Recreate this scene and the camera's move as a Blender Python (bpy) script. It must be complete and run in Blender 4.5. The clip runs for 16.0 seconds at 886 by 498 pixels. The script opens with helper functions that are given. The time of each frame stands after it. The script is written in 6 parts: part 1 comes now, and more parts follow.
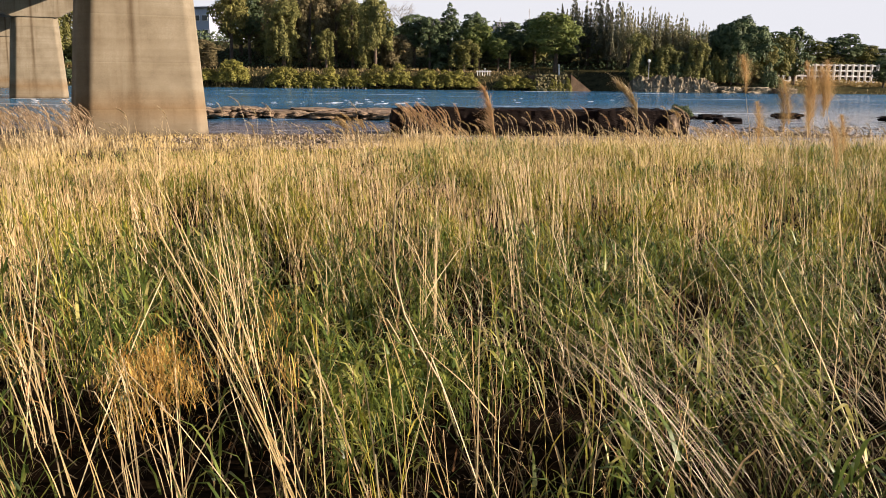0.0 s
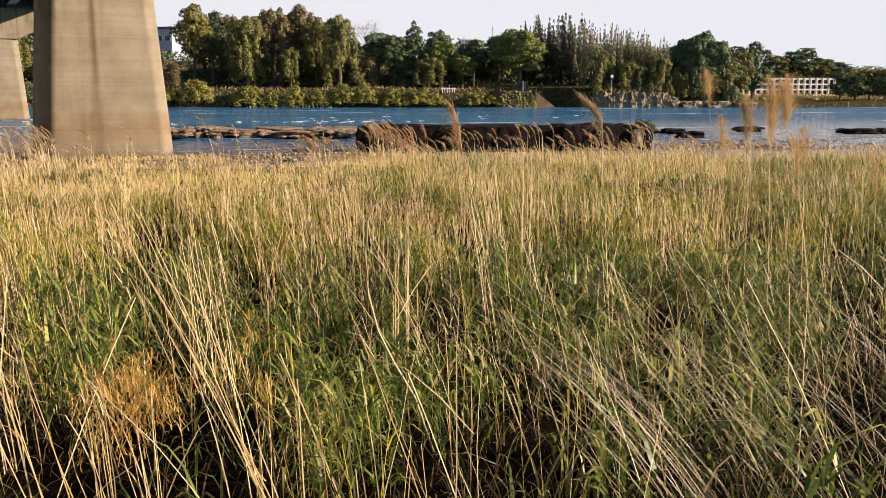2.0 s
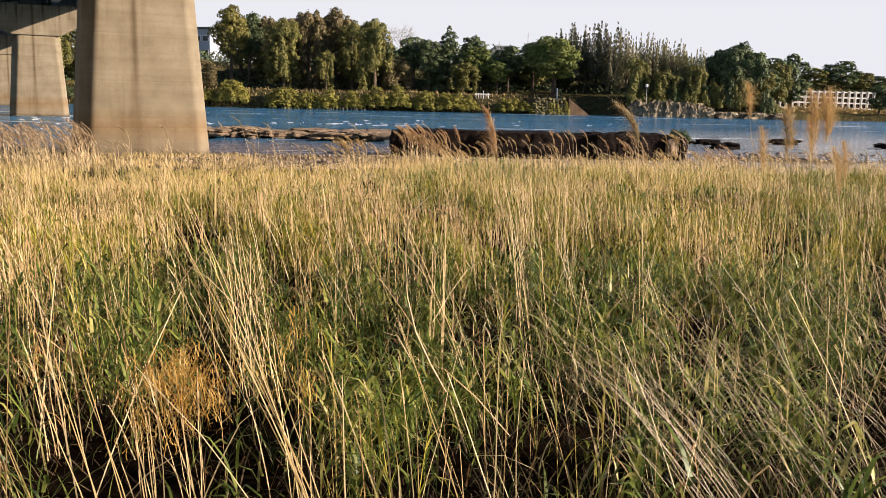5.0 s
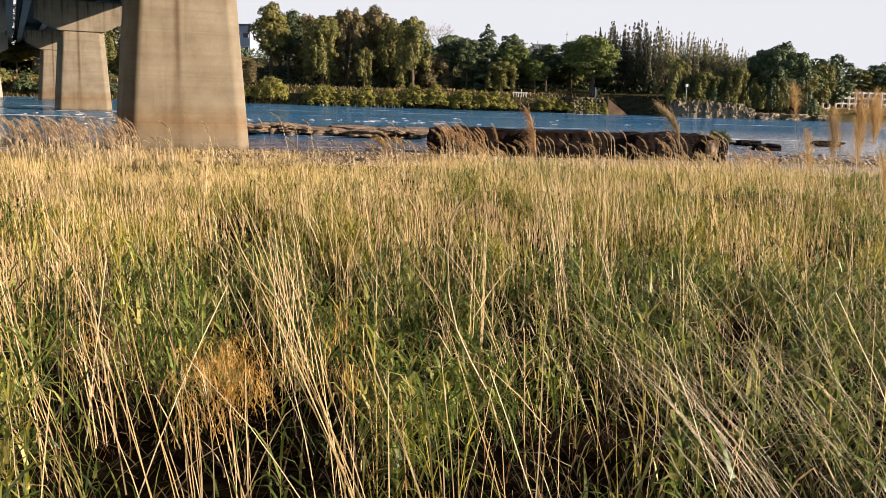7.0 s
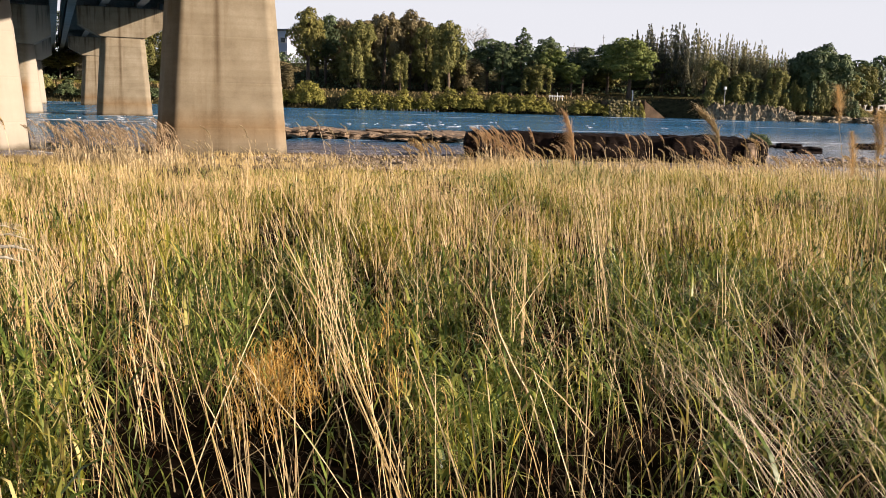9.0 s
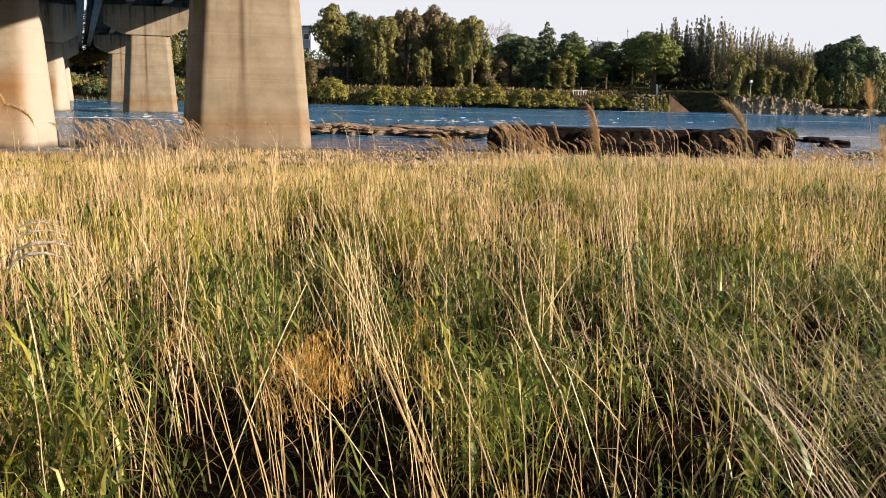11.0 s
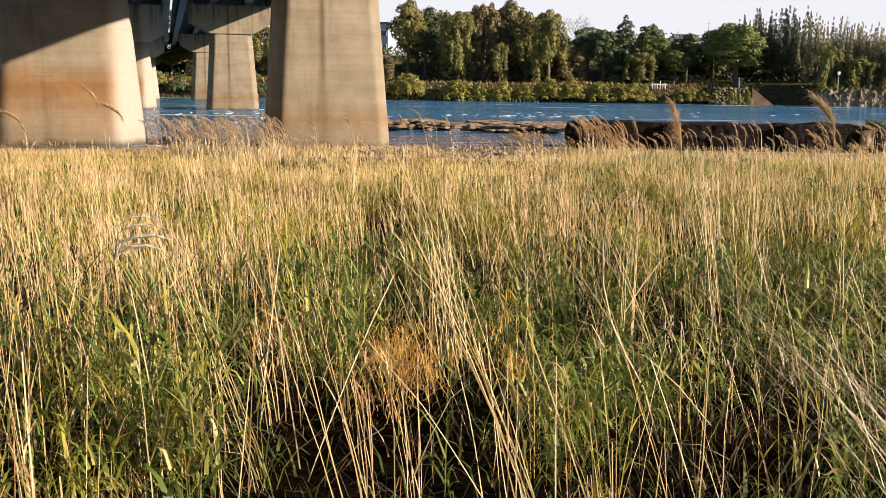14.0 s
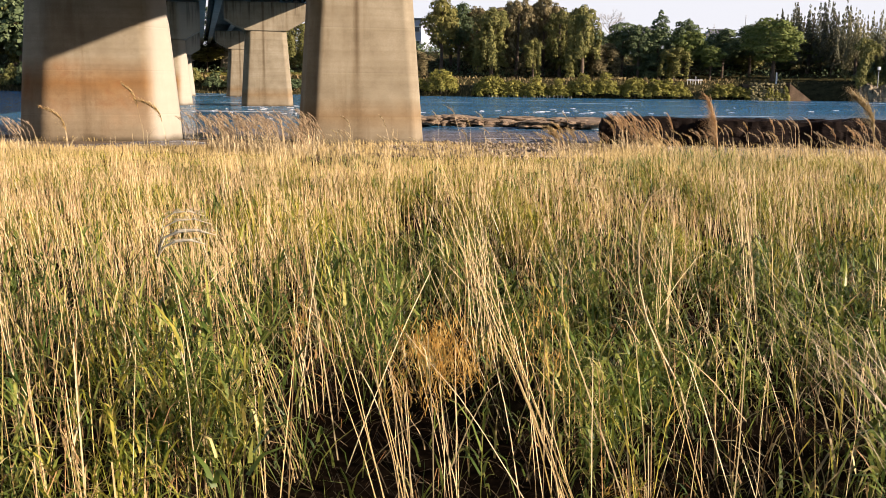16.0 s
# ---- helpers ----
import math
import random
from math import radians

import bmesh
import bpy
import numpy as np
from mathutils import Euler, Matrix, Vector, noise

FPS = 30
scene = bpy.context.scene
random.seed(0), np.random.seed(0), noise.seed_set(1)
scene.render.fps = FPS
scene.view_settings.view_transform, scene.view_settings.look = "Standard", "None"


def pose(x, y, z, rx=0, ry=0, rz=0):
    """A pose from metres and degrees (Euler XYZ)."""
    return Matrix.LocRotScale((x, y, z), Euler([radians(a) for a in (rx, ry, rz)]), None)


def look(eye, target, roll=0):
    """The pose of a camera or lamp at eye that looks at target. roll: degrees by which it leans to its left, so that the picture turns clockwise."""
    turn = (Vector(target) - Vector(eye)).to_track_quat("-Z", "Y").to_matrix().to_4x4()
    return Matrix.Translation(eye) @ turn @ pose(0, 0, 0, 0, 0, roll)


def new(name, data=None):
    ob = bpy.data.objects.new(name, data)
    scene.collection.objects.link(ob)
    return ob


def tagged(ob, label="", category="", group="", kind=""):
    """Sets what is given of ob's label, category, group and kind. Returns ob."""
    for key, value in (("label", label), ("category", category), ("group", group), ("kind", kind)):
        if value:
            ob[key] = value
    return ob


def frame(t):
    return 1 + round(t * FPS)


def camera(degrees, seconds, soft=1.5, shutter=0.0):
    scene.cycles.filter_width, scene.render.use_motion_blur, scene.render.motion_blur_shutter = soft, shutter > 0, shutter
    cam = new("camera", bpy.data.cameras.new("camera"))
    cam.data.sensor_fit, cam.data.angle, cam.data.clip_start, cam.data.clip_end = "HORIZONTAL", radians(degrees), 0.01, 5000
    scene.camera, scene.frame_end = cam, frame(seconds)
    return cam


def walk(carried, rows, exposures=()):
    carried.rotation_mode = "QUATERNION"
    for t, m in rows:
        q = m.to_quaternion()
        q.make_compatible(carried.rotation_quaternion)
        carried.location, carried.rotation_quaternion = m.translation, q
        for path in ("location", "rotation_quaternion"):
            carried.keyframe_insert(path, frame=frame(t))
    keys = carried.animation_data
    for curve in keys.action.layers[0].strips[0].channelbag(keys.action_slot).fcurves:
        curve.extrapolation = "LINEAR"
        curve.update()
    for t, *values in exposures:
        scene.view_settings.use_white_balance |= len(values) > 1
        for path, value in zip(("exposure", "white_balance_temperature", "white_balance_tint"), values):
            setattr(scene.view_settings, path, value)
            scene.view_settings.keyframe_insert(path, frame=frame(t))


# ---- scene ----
cam = camera(52.06, 16.0, soft=0.85)
PATH = [
    (0, (0.125, 0.100, 1.900), (0.3817, 2.0472, 1.5249), 0.67),
    (0.5, (0.120, 0.095, 1.900), (0.3987, 2.0412, 1.5341), 0.59),
    (1, (0.114, 0.090, 1.899), (0.4140, 2.0329, 1.5329), 0.36),
    (1.5, (0.107, 0.085, 1.899), (0.4286, 2.0254, 1.5377), 0.29),
    (2, (0.101, 0.079, 1.899), (0.4290, 2.0231, 1.5608), 0.05),
    (2.5, (0.093, 0.074, 1.899), (0.4329, 2.0154, 1.5585), -0.03),
    (3, (0.086, 0.068, 1.899), (0.4205, 2.0109, 1.5601), 0.07),
    (3.5, (0.078, 0.063, 1.899), (0.4049, 2.0061, 1.5587), 0.22),
    (4, (0.070, 0.057, 1.899), (0.3766, 2.0044, 1.5646), 0.43),
    (4.5, (0.061, 0.050, 1.899), (0.3449, 2.0028, 1.5708), 0.90),
    (7, (0.018, 0.017, 1.901), (0.2055, 1.9795, 1.5671), 1.78),
    (7.5, (0.009, 0.009, 1.902), (0.1701, 1.9760, 1.5766), 1.69),
    (8, (-0.000, 0.002, 1.902), (0.1401, 1.9681, 1.5658), 1.54),
    (8.5, (-0.009, -0.006, 1.903), (0.1133, 1.9622, 1.5713), 1.53),
    (9, (-0.017, -0.014, 1.904), (0.0931, 1.9554, 1.5756), 1.56),
    (11.5, (-0.056, -0.059, 1.908), (-0.0170, 1.9097, 1.5590), 0.98),
    (12, (-0.063, -0.069, 1.909), (-0.0482, 1.8980, 1.5484), 0.84),
    (12.5, (-0.070, -0.079, 1.910), (-0.0827, 1.8876, 1.5483), 0.96),
    (13, (-0.076, -0.090, 1.912), (-0.1188, 1.8766, 1.5492), 0.96),
    (13.5, (-0.081, -0.101, 1.913), (-0.1428, 1.8658, 1.5534), 0.87),
    (14, (-0.086, -0.112, 1.914), (-0.1923, 1.8540, 1.5619), 0.67),
    (14.5, (-0.091, -0.123, 1.916), (-0.2265, 1.8409, 1.5655), 0.63),
    (15, (-0.095, -0.135, 1.917), (-0.2451, 1.8273, 1.5638), 0.75),
    (15.5, (-0.099, -0.148, 1.919), (-0.2665, 1.8127, 1.5611), 0.76),
    (16, (-0.102, -0.161, 1.921), (-0.2790, 1.7984, 1.5597), 0.58),
]
walk(cam, [(t, look(eye, target, roll)) for t, eye, target, roll in PATH],
     exposures=[(0, 1.22, 6500, 19), (9, 1.22, 6500, 19), (16, 1.33, 6500, 19)])

# ---- world, sun and exposure ----
SUN_ELEVATION = 18.6
SUN_AZIMUTH = 106.2     # degrees clockwise from +y
world = bpy.data.worlds.new("sky_world")
scene.world = world
world.use_nodes = True
wn = world.node_tree.nodes
wl = world.node_tree.links
wn.clear()
sky = wn.new("ShaderNodeTexSky")
sky.sky_type = "NISHITA"
sky.sun_disc = False
sky.sun_elevation = radians(SUN_ELEVATION)
sky.sun_rotation = radians(SUN_AZIMUTH)
sky.air_density, sky.dust_density, sky.ozone_density = 1.0, 0.6, 2.0
bg = wn.new("ShaderNodeBackground")
bg.inputs["Strength"].default_value = 0.056
wo = wn.new("ShaderNodeOutputWorld")
wl.new(sky.outputs[0], bg.inputs["Color"])
wl.new(bg.outputs[0], wo.inputs["Surface"])

sun_dir = Vector((math.sin(radians(SUN_AZIMUTH)) * math.cos(radians(SUN_ELEVATION)),
                  math.cos(radians(SUN_AZIMUTH)) * math.cos(radians(SUN_ELEVATION)),
                  math.sin(radians(SUN_ELEVATION))))
sun = new("sun", bpy.data.lights.new("sun", "SUN"))
sun.data.energy = 4.8
sun.data.angle = radians(0.6)
sun.data.color = (1.0, 0.86, 0.68)
sun.matrix_world = look(sun_dir * 50, (0, 0, 0))


# ---- materials ----
def ramp(nt, fac, stops):
    r = nt.nodes.new("ShaderNodeValToRGB")
    els = r.color_ramp.elements
    while len(els) > 1:
        els.remove(els[-1])
    for i, (pos, col) in enumerate(stops):
        e = els[0] if i == 0 else els.new(pos)
        e.position = pos
        e.color = (*col, 1)
    nt.links.new(fac, r.inputs["Fac"])
    return r.outputs["Color"]


def noise_tex(nt, vec, scale, detail=4.0, rough=0.6):
    n = nt.nodes.new("ShaderNodeTexNoise")
    n.inputs["Scale"].default_value = scale
    n.inputs["Detail"].default_value = detail
    n.inputs["Roughness"].default_value = rough
    if vec is not None:
        nt.links.new(vec, n.inputs["Vector"])
    return n.outputs["Fac"]


def mixed(nt, a, b, fac, mode="MIX"):
    m = nt.nodes.new("ShaderNodeMix")
    m.data_type, m.blend_type = "RGBA", mode
    for sock, val in ((m.inputs[0], fac), (m.inputs[6], a), (m.inputs[7], b)):
        if isinstance(val, (int, float)):
            sock.default_value = val
        elif isinstance(val, tuple):
            sock.default_value = (*val, 1)
        else:
            nt.links.new(val, sock)
    return m.outputs[2]


def start_material(name):
    m = bpy.data.materials.new(name)
    m.use_nodes = True
    nt = m.node_tree
    return m, nt, nt.nodes["Principled BSDF"], nt.nodes["Material Output"]


def add_bump(nt, bsdf, height, strength, distance):
    b = nt.nodes.new("ShaderNodeBump")
    b.inputs["Strength"].default_value = strength
    b.inputs["Distance"].default_value = distance
    nt.links.new(height, b.inputs["Height"])
    nt.links.new(b.outputs[0], bsdf.inputs["Normal"])
    return b


def stretched(nt, vec, sx, sy, sz):
    mp = nt.nodes.new("ShaderNodeMapping")
    mp.inputs["Scale"].default_value = (sx, sy, sz)
    nt.links.new(vec, mp.inputs["Vector"])
    return mp.outputs[0]


def object_coords(nt):
    return nt.nodes.new("ShaderNodeTexCoord").outputs["Object"]


def surface(name, stops, scale, rough=0.85, bump=0.5, bump_dist=0.02, fine=12.0, big=0.25):
    """A rough mineral or earthen surface: colours by noise at two scales, with relief."""
    m, nt, bsdf, _ = start_material(name)
    co = object_coords(nt)
    a = noise_tex(nt, co, scale, 5)
    b = noise_tex(nt, co, scale * fine, 4, 0.7)
    c = noise_tex(nt, co, scale * big, 3)
    col = ramp(nt, a, stops)
    col = mixed(nt, col, ramp(nt, b, [(0.3, (0.62, 0.62, 0.62)), (0.7, (1.25, 1.22, 1.18))]), 0.8, "MULTIPLY")
    col = mixed(nt, col, ramp(nt, c, [(0.35, (0.8, 0.78, 0.75)), (0.65, (1.1, 1.1, 1.1))]), 0.7, "MULTIPLY")
    nt.links.new(col, bsdf.inputs["Base Color"])
    bsdf.inputs["Roughness"].default_value = rough
    bsdf.inputs["Specular IOR Level"].default_value = 0.3
    add_bump(nt, bsdf, b, bump, bump_dist)
    return m


def plant(name, stops, translucent=0.35, rough=0.55, patches=0.35, gloss=0.35):
    """Leaf or stem: each piece has its own colour, part of the light goes through."""
    m, nt, bsdf, out = start_material(name)
    g = nt.nodes.new("ShaderNodeNewGeometry")
    col = ramp(nt, g.outputs["Random Per Island"], stops)
    co = object_coords(nt)
    n = noise_tex(nt, co, patches, 3)
    col = mixed(nt, col, ramp(nt, n, [(0.35, (0.66, 0.68, 0.64)), (0.65, (1.2, 1.18, 1.1))]), 0.8, "MULTIPLY")
    n2 = noise_tex(nt, co, 30.0, 2)
    col = mixed(nt, col, ramp(nt, n2, [(0.3, (0.75, 0.72, 0.66)), (0.7, (1.15, 1.15, 1.1))]), 0.6, "MULTIPLY")
    nt.links.new(col, bsdf.inputs["Base Color"])
    bsdf.inputs["Roughness"].default_value = rough
    bsdf.inputs["Specular IOR Level"].default_value = gloss
    tr = nt.nodes.new("ShaderNodeBsdfTranslucent")
    nt.links.new(col, tr.inputs["Color"])
    mx = nt.nodes.new("ShaderNodeMixShader")
    mx.inputs[0].default_value = translucent
    nt.links.new(bsdf.outputs[0], mx.inputs[1])
    nt.links.new(tr.outputs[0], mx.inputs[2])
    nt.links.new(mx.outputs[0], out.inputs["Surface"])
    return m


def concrete_material(name, stain_x=None, low=1.9, stain=(0.66, 0.47, 0.31), edge=None):
    """Weathered cast concrete: streaks down the face, a brown flood stain low down."""
    m, nt, bsdf, _ = start_material(name)
    co = object_coords(nt)
    base = ramp(nt, noise_tex(nt, co, 0.8, 6), [(0.3, (0.165, 0.138, 0.092)), (0.5, (0.215, 0.184, 0.128)), (0.72, (0.27, 0.24, 0.176))])
    grain = noise_tex(nt, co, 28, 5, 0.75)
    base = mixed(nt, base, ramp(nt, grain, [(0.3, (0.8, 0.79, 0.77)), (0.7, (1.12, 1.12, 1.12))]), 0.8, "MULTIPLY")
    streak = noise_tex(nt, stretched(nt, co, 1.3, 1.3, 0.1), 1.6, 4, 0.6)
    base = mixed(nt, base, ramp(nt, streak, [(0.33, (0.72, 0.66, 0.58)), (0.5, (1, 1, 1)), (0.75, (1.06, 1.05, 1.03))]), 0.65, "MULTIPLY")
    board = noise_tex(nt, stretched(nt, co, 0.15, 0.15, 5.0), 1.2, 4, 0.6)
    base = mixed(nt, base, ramp(nt, board, [(0.35, (0.86, 0.83, 0.79)), (0.6, (1.04, 1.04, 1.04))]), 0.55, "MULTIPLY")
    sep = nt.nodes.new("ShaderNodeSeparateXYZ")
    nt.links.new(co, sep.inputs[0])
    # flood stain: a band with a ragged outline
    z = nt.nodes.new("ShaderNodeMath")
    z.operation = "MULTIPLY_ADD"
    z.inputs[1].default_value = 0.55
    nt.links.new(noise_tex(nt, co, 0.9, 5), z.inputs[0])
    nt.links.new(sep.outputs["Z"], z.inputs[2])
    mr = nt.nodes.new("ShaderNodeMapRange")
    mr.inputs["From Min"].default_value = -0.4
    mr.inputs["From Max"].default_value = low
    nt.links.new(z.outputs[0], mr.inputs["Value"])
    band = ramp(nt, mr.outputs[0], [(0.0, (0.1, 0.1, 0.1)), (0.45, (0.35, 0.35, 0.35)), (0.72, (1, 1, 1)), (1.0, (0.05, 0.05, 0.05))])
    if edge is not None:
        # the stain keeps clear of one rounded corner, the one that faces the sun
        corner_fade = nt.nodes.new("ShaderNodeMapRange")
        corner_fade.interpolation_type = "SMOOTHSTEP"
        corner_fade.inputs["From Min"].default_value = edge
        corner_fade.inputs["From Max"].default_value = edge - 0.5
        nt.links.new(sep.outputs["X"], corner_fade.inputs["Value"])
        band = mixed(nt, (0, 0, 0), band, corner_fade.outputs[0])
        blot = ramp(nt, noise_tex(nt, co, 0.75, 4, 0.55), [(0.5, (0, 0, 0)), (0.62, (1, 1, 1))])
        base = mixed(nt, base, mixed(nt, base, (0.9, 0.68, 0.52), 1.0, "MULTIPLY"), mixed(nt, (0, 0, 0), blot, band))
        # sunlight on that corner is put into a paler concrete colour
        base = mixed(nt, base, (0.38, 0.35, 0.295), mixed(nt, (0.55, 0.55, 0.55), (0, 0, 0), corner_fade.outputs[0]))
    base = mixed(nt, base, mixed(nt, base, stain, 1.0, "MULTIPLY"), band)
    if stain_x is not None:
        # one dark run of water down the middle of the face
        d = nt.nodes.new("ShaderNodeMath")
        d.operation = "SUBTRACT"
        d.inputs[1].default_value = stain_x
        nt.links.new(sep.outputs["X"], d.inputs[0])
        ab = nt.nodes.new("ShaderNodeMath")
        ab.operation = "ABSOLUTE"
        nt.links.new(d.outputs[0], ab.inputs[0])
        run = ramp(nt, ab.outputs[0], [(0.0, (0.85, 0.85, 0.85)), (0.05, (0.6, 0.6, 0.6)), (0.13, (0, 0, 0))])
        hz = nt.nodes.new("ShaderNodeMapRange")
        hz.inputs["From Min"].default_value = 1.2
        hz.inputs["From Max"].default_value = 3.2
        nt.links.new(sep.outputs["Z"], hz.inputs["Value"])
        fac = mixed(nt, (0, 0, 0), run, hz.outputs[0])
        base = mixed(nt, base, mixed(nt, base, (0.44, 0.37, 0.3), 1.0, "MULTIPLY"), fac)
    # dark runs of rain down the caps
    drip = ramp(nt, noise_tex(nt, stretched(nt, co, 2.4, 2.4, 0.12), 1.5, 4, 0.6), [(0.52, (0, 0, 0)), (0.66, (1, 1, 1))])
    high = nt.nodes.new("ShaderNodeMapRange")
    high.inputs["From Min"].default_value = 5.8
    high.inputs["From Max"].default_value = 7.6
    nt.links.new(sep.outputs["Z"], high.inputs["Value"])
    base = mixed(nt, base, mixed(nt, base, (0.42, 0.4, 0.38), 1.0, "MULTIPLY"), mixed(nt, (0, 0, 0), drip, high.outputs[0]))
    # wet, algae-dark foot at the waterline
    wet = ramp(nt, z.outputs[0], [(0.12, (1, 1, 1)), (0.36, (0, 0, 0))])
    base = mixed(nt, base, mixed(nt, base, (0.3, 0.28, 0.24), 1.0, "MULTIPLY"), wet)
    nt.links.new(base, bsdf.inputs["Base Color"])
    bsdf.inputs["Roughness"].default_value = 0.88
    bsdf.inputs["Specular IOR Level"].default_value = 0.25
    add_bump(nt, bsdf, grain, 0.35, 0.01)
    return m


def water_material():
    m, nt, bsdf, _ = start_material("river_water")
    co = object_coords(nt)
    w1 = noise_tex(nt, stretched(nt, co, 0.5, 1.4, 1), 0.9, 3, 0.55)
    w2 = noise_tex(nt, stretched(nt, co, 0.6, 1.0, 1), 4.5, 3, 0.6)
    h = nt.nodes.new("ShaderNodeMath")
    h.operation = "MULTIPLY_ADD"
    h.inputs[1].default_value = 0.35
    nt.links.new(w2, h.inputs[0])
    nt.links.new(w1, h.inputs[2])
    add_bump(nt, bsdf, h.outputs[0], 1.0, 0.9)
    f1 = noise_tex(nt, stretched(nt, co, 0.05, 0.22, 1), 1.0, 5, 0.7)
    col = ramp(nt, noise_tex(nt, stretched(nt, co, 0.02, 0.1, 1), 1.0, 3),
               [(0.35, (0.022, 0.105, 0.2)), (0.65, (0.045, 0.17, 0.3))])
    sep = nt.nodes.new("ShaderNodeSeparateXYZ")
    nt.links.new(co, sep.inputs[0])
    pale_shoal = nt.nodes.new("ShaderNodeMapRange")
    pale_shoal.interpolation_type = "SMOOTHSTEP"
    pale_shoal.inputs["From Min"].default_value = 9
    pale_shoal.inputs["From Max"].default_value = 26
    nt.links.new(sep.outputs["X"], pale_shoal.inputs["Value"])
    near = nt.nodes.new("ShaderNodeMapRange")
    near.interpolation_type = "SMOOTHSTEP"
    near.inputs["From Min"].default_value = 76
    near.inputs["From Max"].default_value = 42
    nt.links.new(sep.outputs["Y"], near.inputs["Value"])
    both = nt.nodes.new("ShaderNodeMath")
    both.operation = "MULTIPLY"
    nt.links.new(pale_shoal.outputs[0], both.inputs[0])
    nt.links.new(near.outputs[0], both.inputs[1])
    # shallow riffles over pale gravel
    inlet = nt.nodes.new("ShaderNodeMapRange")
    inlet.interpolation_type = "SMOOTHSTEP"
    inlet.inputs["From Min"].default_value = 43
    inlet.inputs["From Max"].default_value = 36
    nt.links.new(sep.outputs["Y"], inlet.inputs["Value"])
    col = mixed(nt, col, (0.17, 0.165, 0.19), inlet.outputs[0])
    # on the right the hazy sky's pale reflection is put into the colour too
    col = mixed(nt, col, (0.4, 0.42, 0.43), both.outputs[0])
    foam = ramp(nt, f1, [(0.615, (0, 0, 0)), (0.67, (1, 1, 1))])
    nt.links.new(mixed(nt, col, (0.6, 0.64, 0.66), foam), bsdf.inputs["Base Color"])
    nt.links.new(mixed(nt, (0.12, 0.12, 0.12), (0.7, 0.7, 0.7), foam), bsdf.inputs["Roughness"])
    bsdf.inputs["IOR"].default_value = 1.33
    return m


def plain(name, col, rough=0.6, metal=0.0):
    m, nt, bsdf, _ = start_material(name)
    co = object_coords(nt)
    n = noise_tex(nt, co, 6.0, 4)
    c = mixed(nt, col, ramp(nt, n, [(0.3, (0.8, 0.8, 0.8)), (0.7, (1.1, 1.1, 1.1))]), 0.7, "MULTIPLY")
    nt.links.new(c, bsdf.inputs["Base Color"])
    bsdf.inputs["Roughness"].default_value = rough
    bsdf.inputs["Metallic"].default_value = metal
    return m


def ground_material():
    """Dark soil and litter; pebbly grey-brown near the water; leaf mould beyond the river."""
    m, nt, bsdf, _ = start_material("soil")
    co = object_coords(nt)
    a = noise_tex(nt, co, 1.2, 6)
    b = noise_tex(nt, co, 16, 5, 0.75)
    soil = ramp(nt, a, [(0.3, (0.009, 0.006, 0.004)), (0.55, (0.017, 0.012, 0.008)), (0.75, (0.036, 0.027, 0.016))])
    vor = nt.nodes.new("ShaderNodeTexVoronoi")
    vor.inputs["Scale"].default_value = 5.0
    nt.links.new(co, vor.inputs["Vector"])
    grit = ramp(nt, vor.outputs["Distance"], [(0.0, (0.26, 0.2, 0.14)), (0.6, (0.13, 0.1, 0.07))])
    sep = nt.nodes.new("ShaderNodeSeparateXYZ")
    nt.links.new(co, sep.inputs[0])
    shore = nt.nodes.new("ShaderNodeMapRange")
    shore.inputs["From Min"].default_value = 20.5
    shore.inputs["From Max"].default_value = 24.5
    nt.links.new(sep.outputs["Y"], shore.inputs["Value"])
    far = nt.nodes.new("ShaderNodeMapRange")
    far.inputs["From Min"].default_value = 90
    far.inputs["From Max"].default_value = 115
    nt.links.new(sep.outputs["Y"], far.inputs["Value"])
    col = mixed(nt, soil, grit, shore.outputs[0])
    col = mixed(nt, col, ramp(nt, a, [(0.3, (0.03, 0.028, 0.014)), (0.7, (0.09, 0.08, 0.035))]), far.outputs[0])
    col = mixed(nt, col, ramp(nt, b, [(0.3, (0.6, 0.6, 0.6)), (0.7, (1.3, 1.3, 1.3))]), 0.8, "MULTIPLY")
    nt.links.new(col, bsdf.inputs["Base Color"])
    bsdf.inputs["Roughness"].default_value = 0.95
    bsdf.inputs["Specular IOR Level"].default_value = 0.0
    add_bump(nt, bsdf, b, 0.6, 0.03)
    return m


M_GROUND = ground_material()
M_WATER = water_material()
M_CONCRETE_A = concrete_material("pier_concrete", stain_x=-0.27, low=1.7, stain=(0.78, 0.63, 0.48))
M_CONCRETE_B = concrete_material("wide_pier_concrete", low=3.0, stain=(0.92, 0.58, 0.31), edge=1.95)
M_GIRDER = surface("girder_paint", [(0.3, (0.16, 0.17, 0.17)), (0.7, (0.24, 0.245, 0.24))], 0.6, 0.6, 0.1)
M_DECK = surface("deck_concrete", [(0.3, (0.26, 0.25, 0.23)), (0.7, (0.36, 0.35, 0.32))], 0.5)
M_DARKROCK = surface("dark_wet_rock", [(0.3, (0.008, 0.0055, 0.0045)), (0.6, (0.016, 0.011, 0.009)), (0.85, (0.045, 0.03, 0.021))], 1.6, 0.92, 0.7, 0.03)
M_DARKROCK.node_tree.nodes["Principled BSDF"].inputs["Specular IOR Level"].default_value = 0.08
M_TANROCK = surface("tan_bedrock", [(0.3, (0.12, 0.085, 0.055)), (0.55, (0.24, 0.175, 0.115)), (0.75, (0.34, 0.26, 0.175))], 1.1, 0.9, 1.0, 0.05)
M_PEBBLE = surface("river_pebble", [(0.3, (0.15, 0.11, 0.08)), (0.55, (0.29, 0.235, 0.18)), (0.75, (0.46, 0.41, 0.35))], 2.2, 0.9, 0.4)
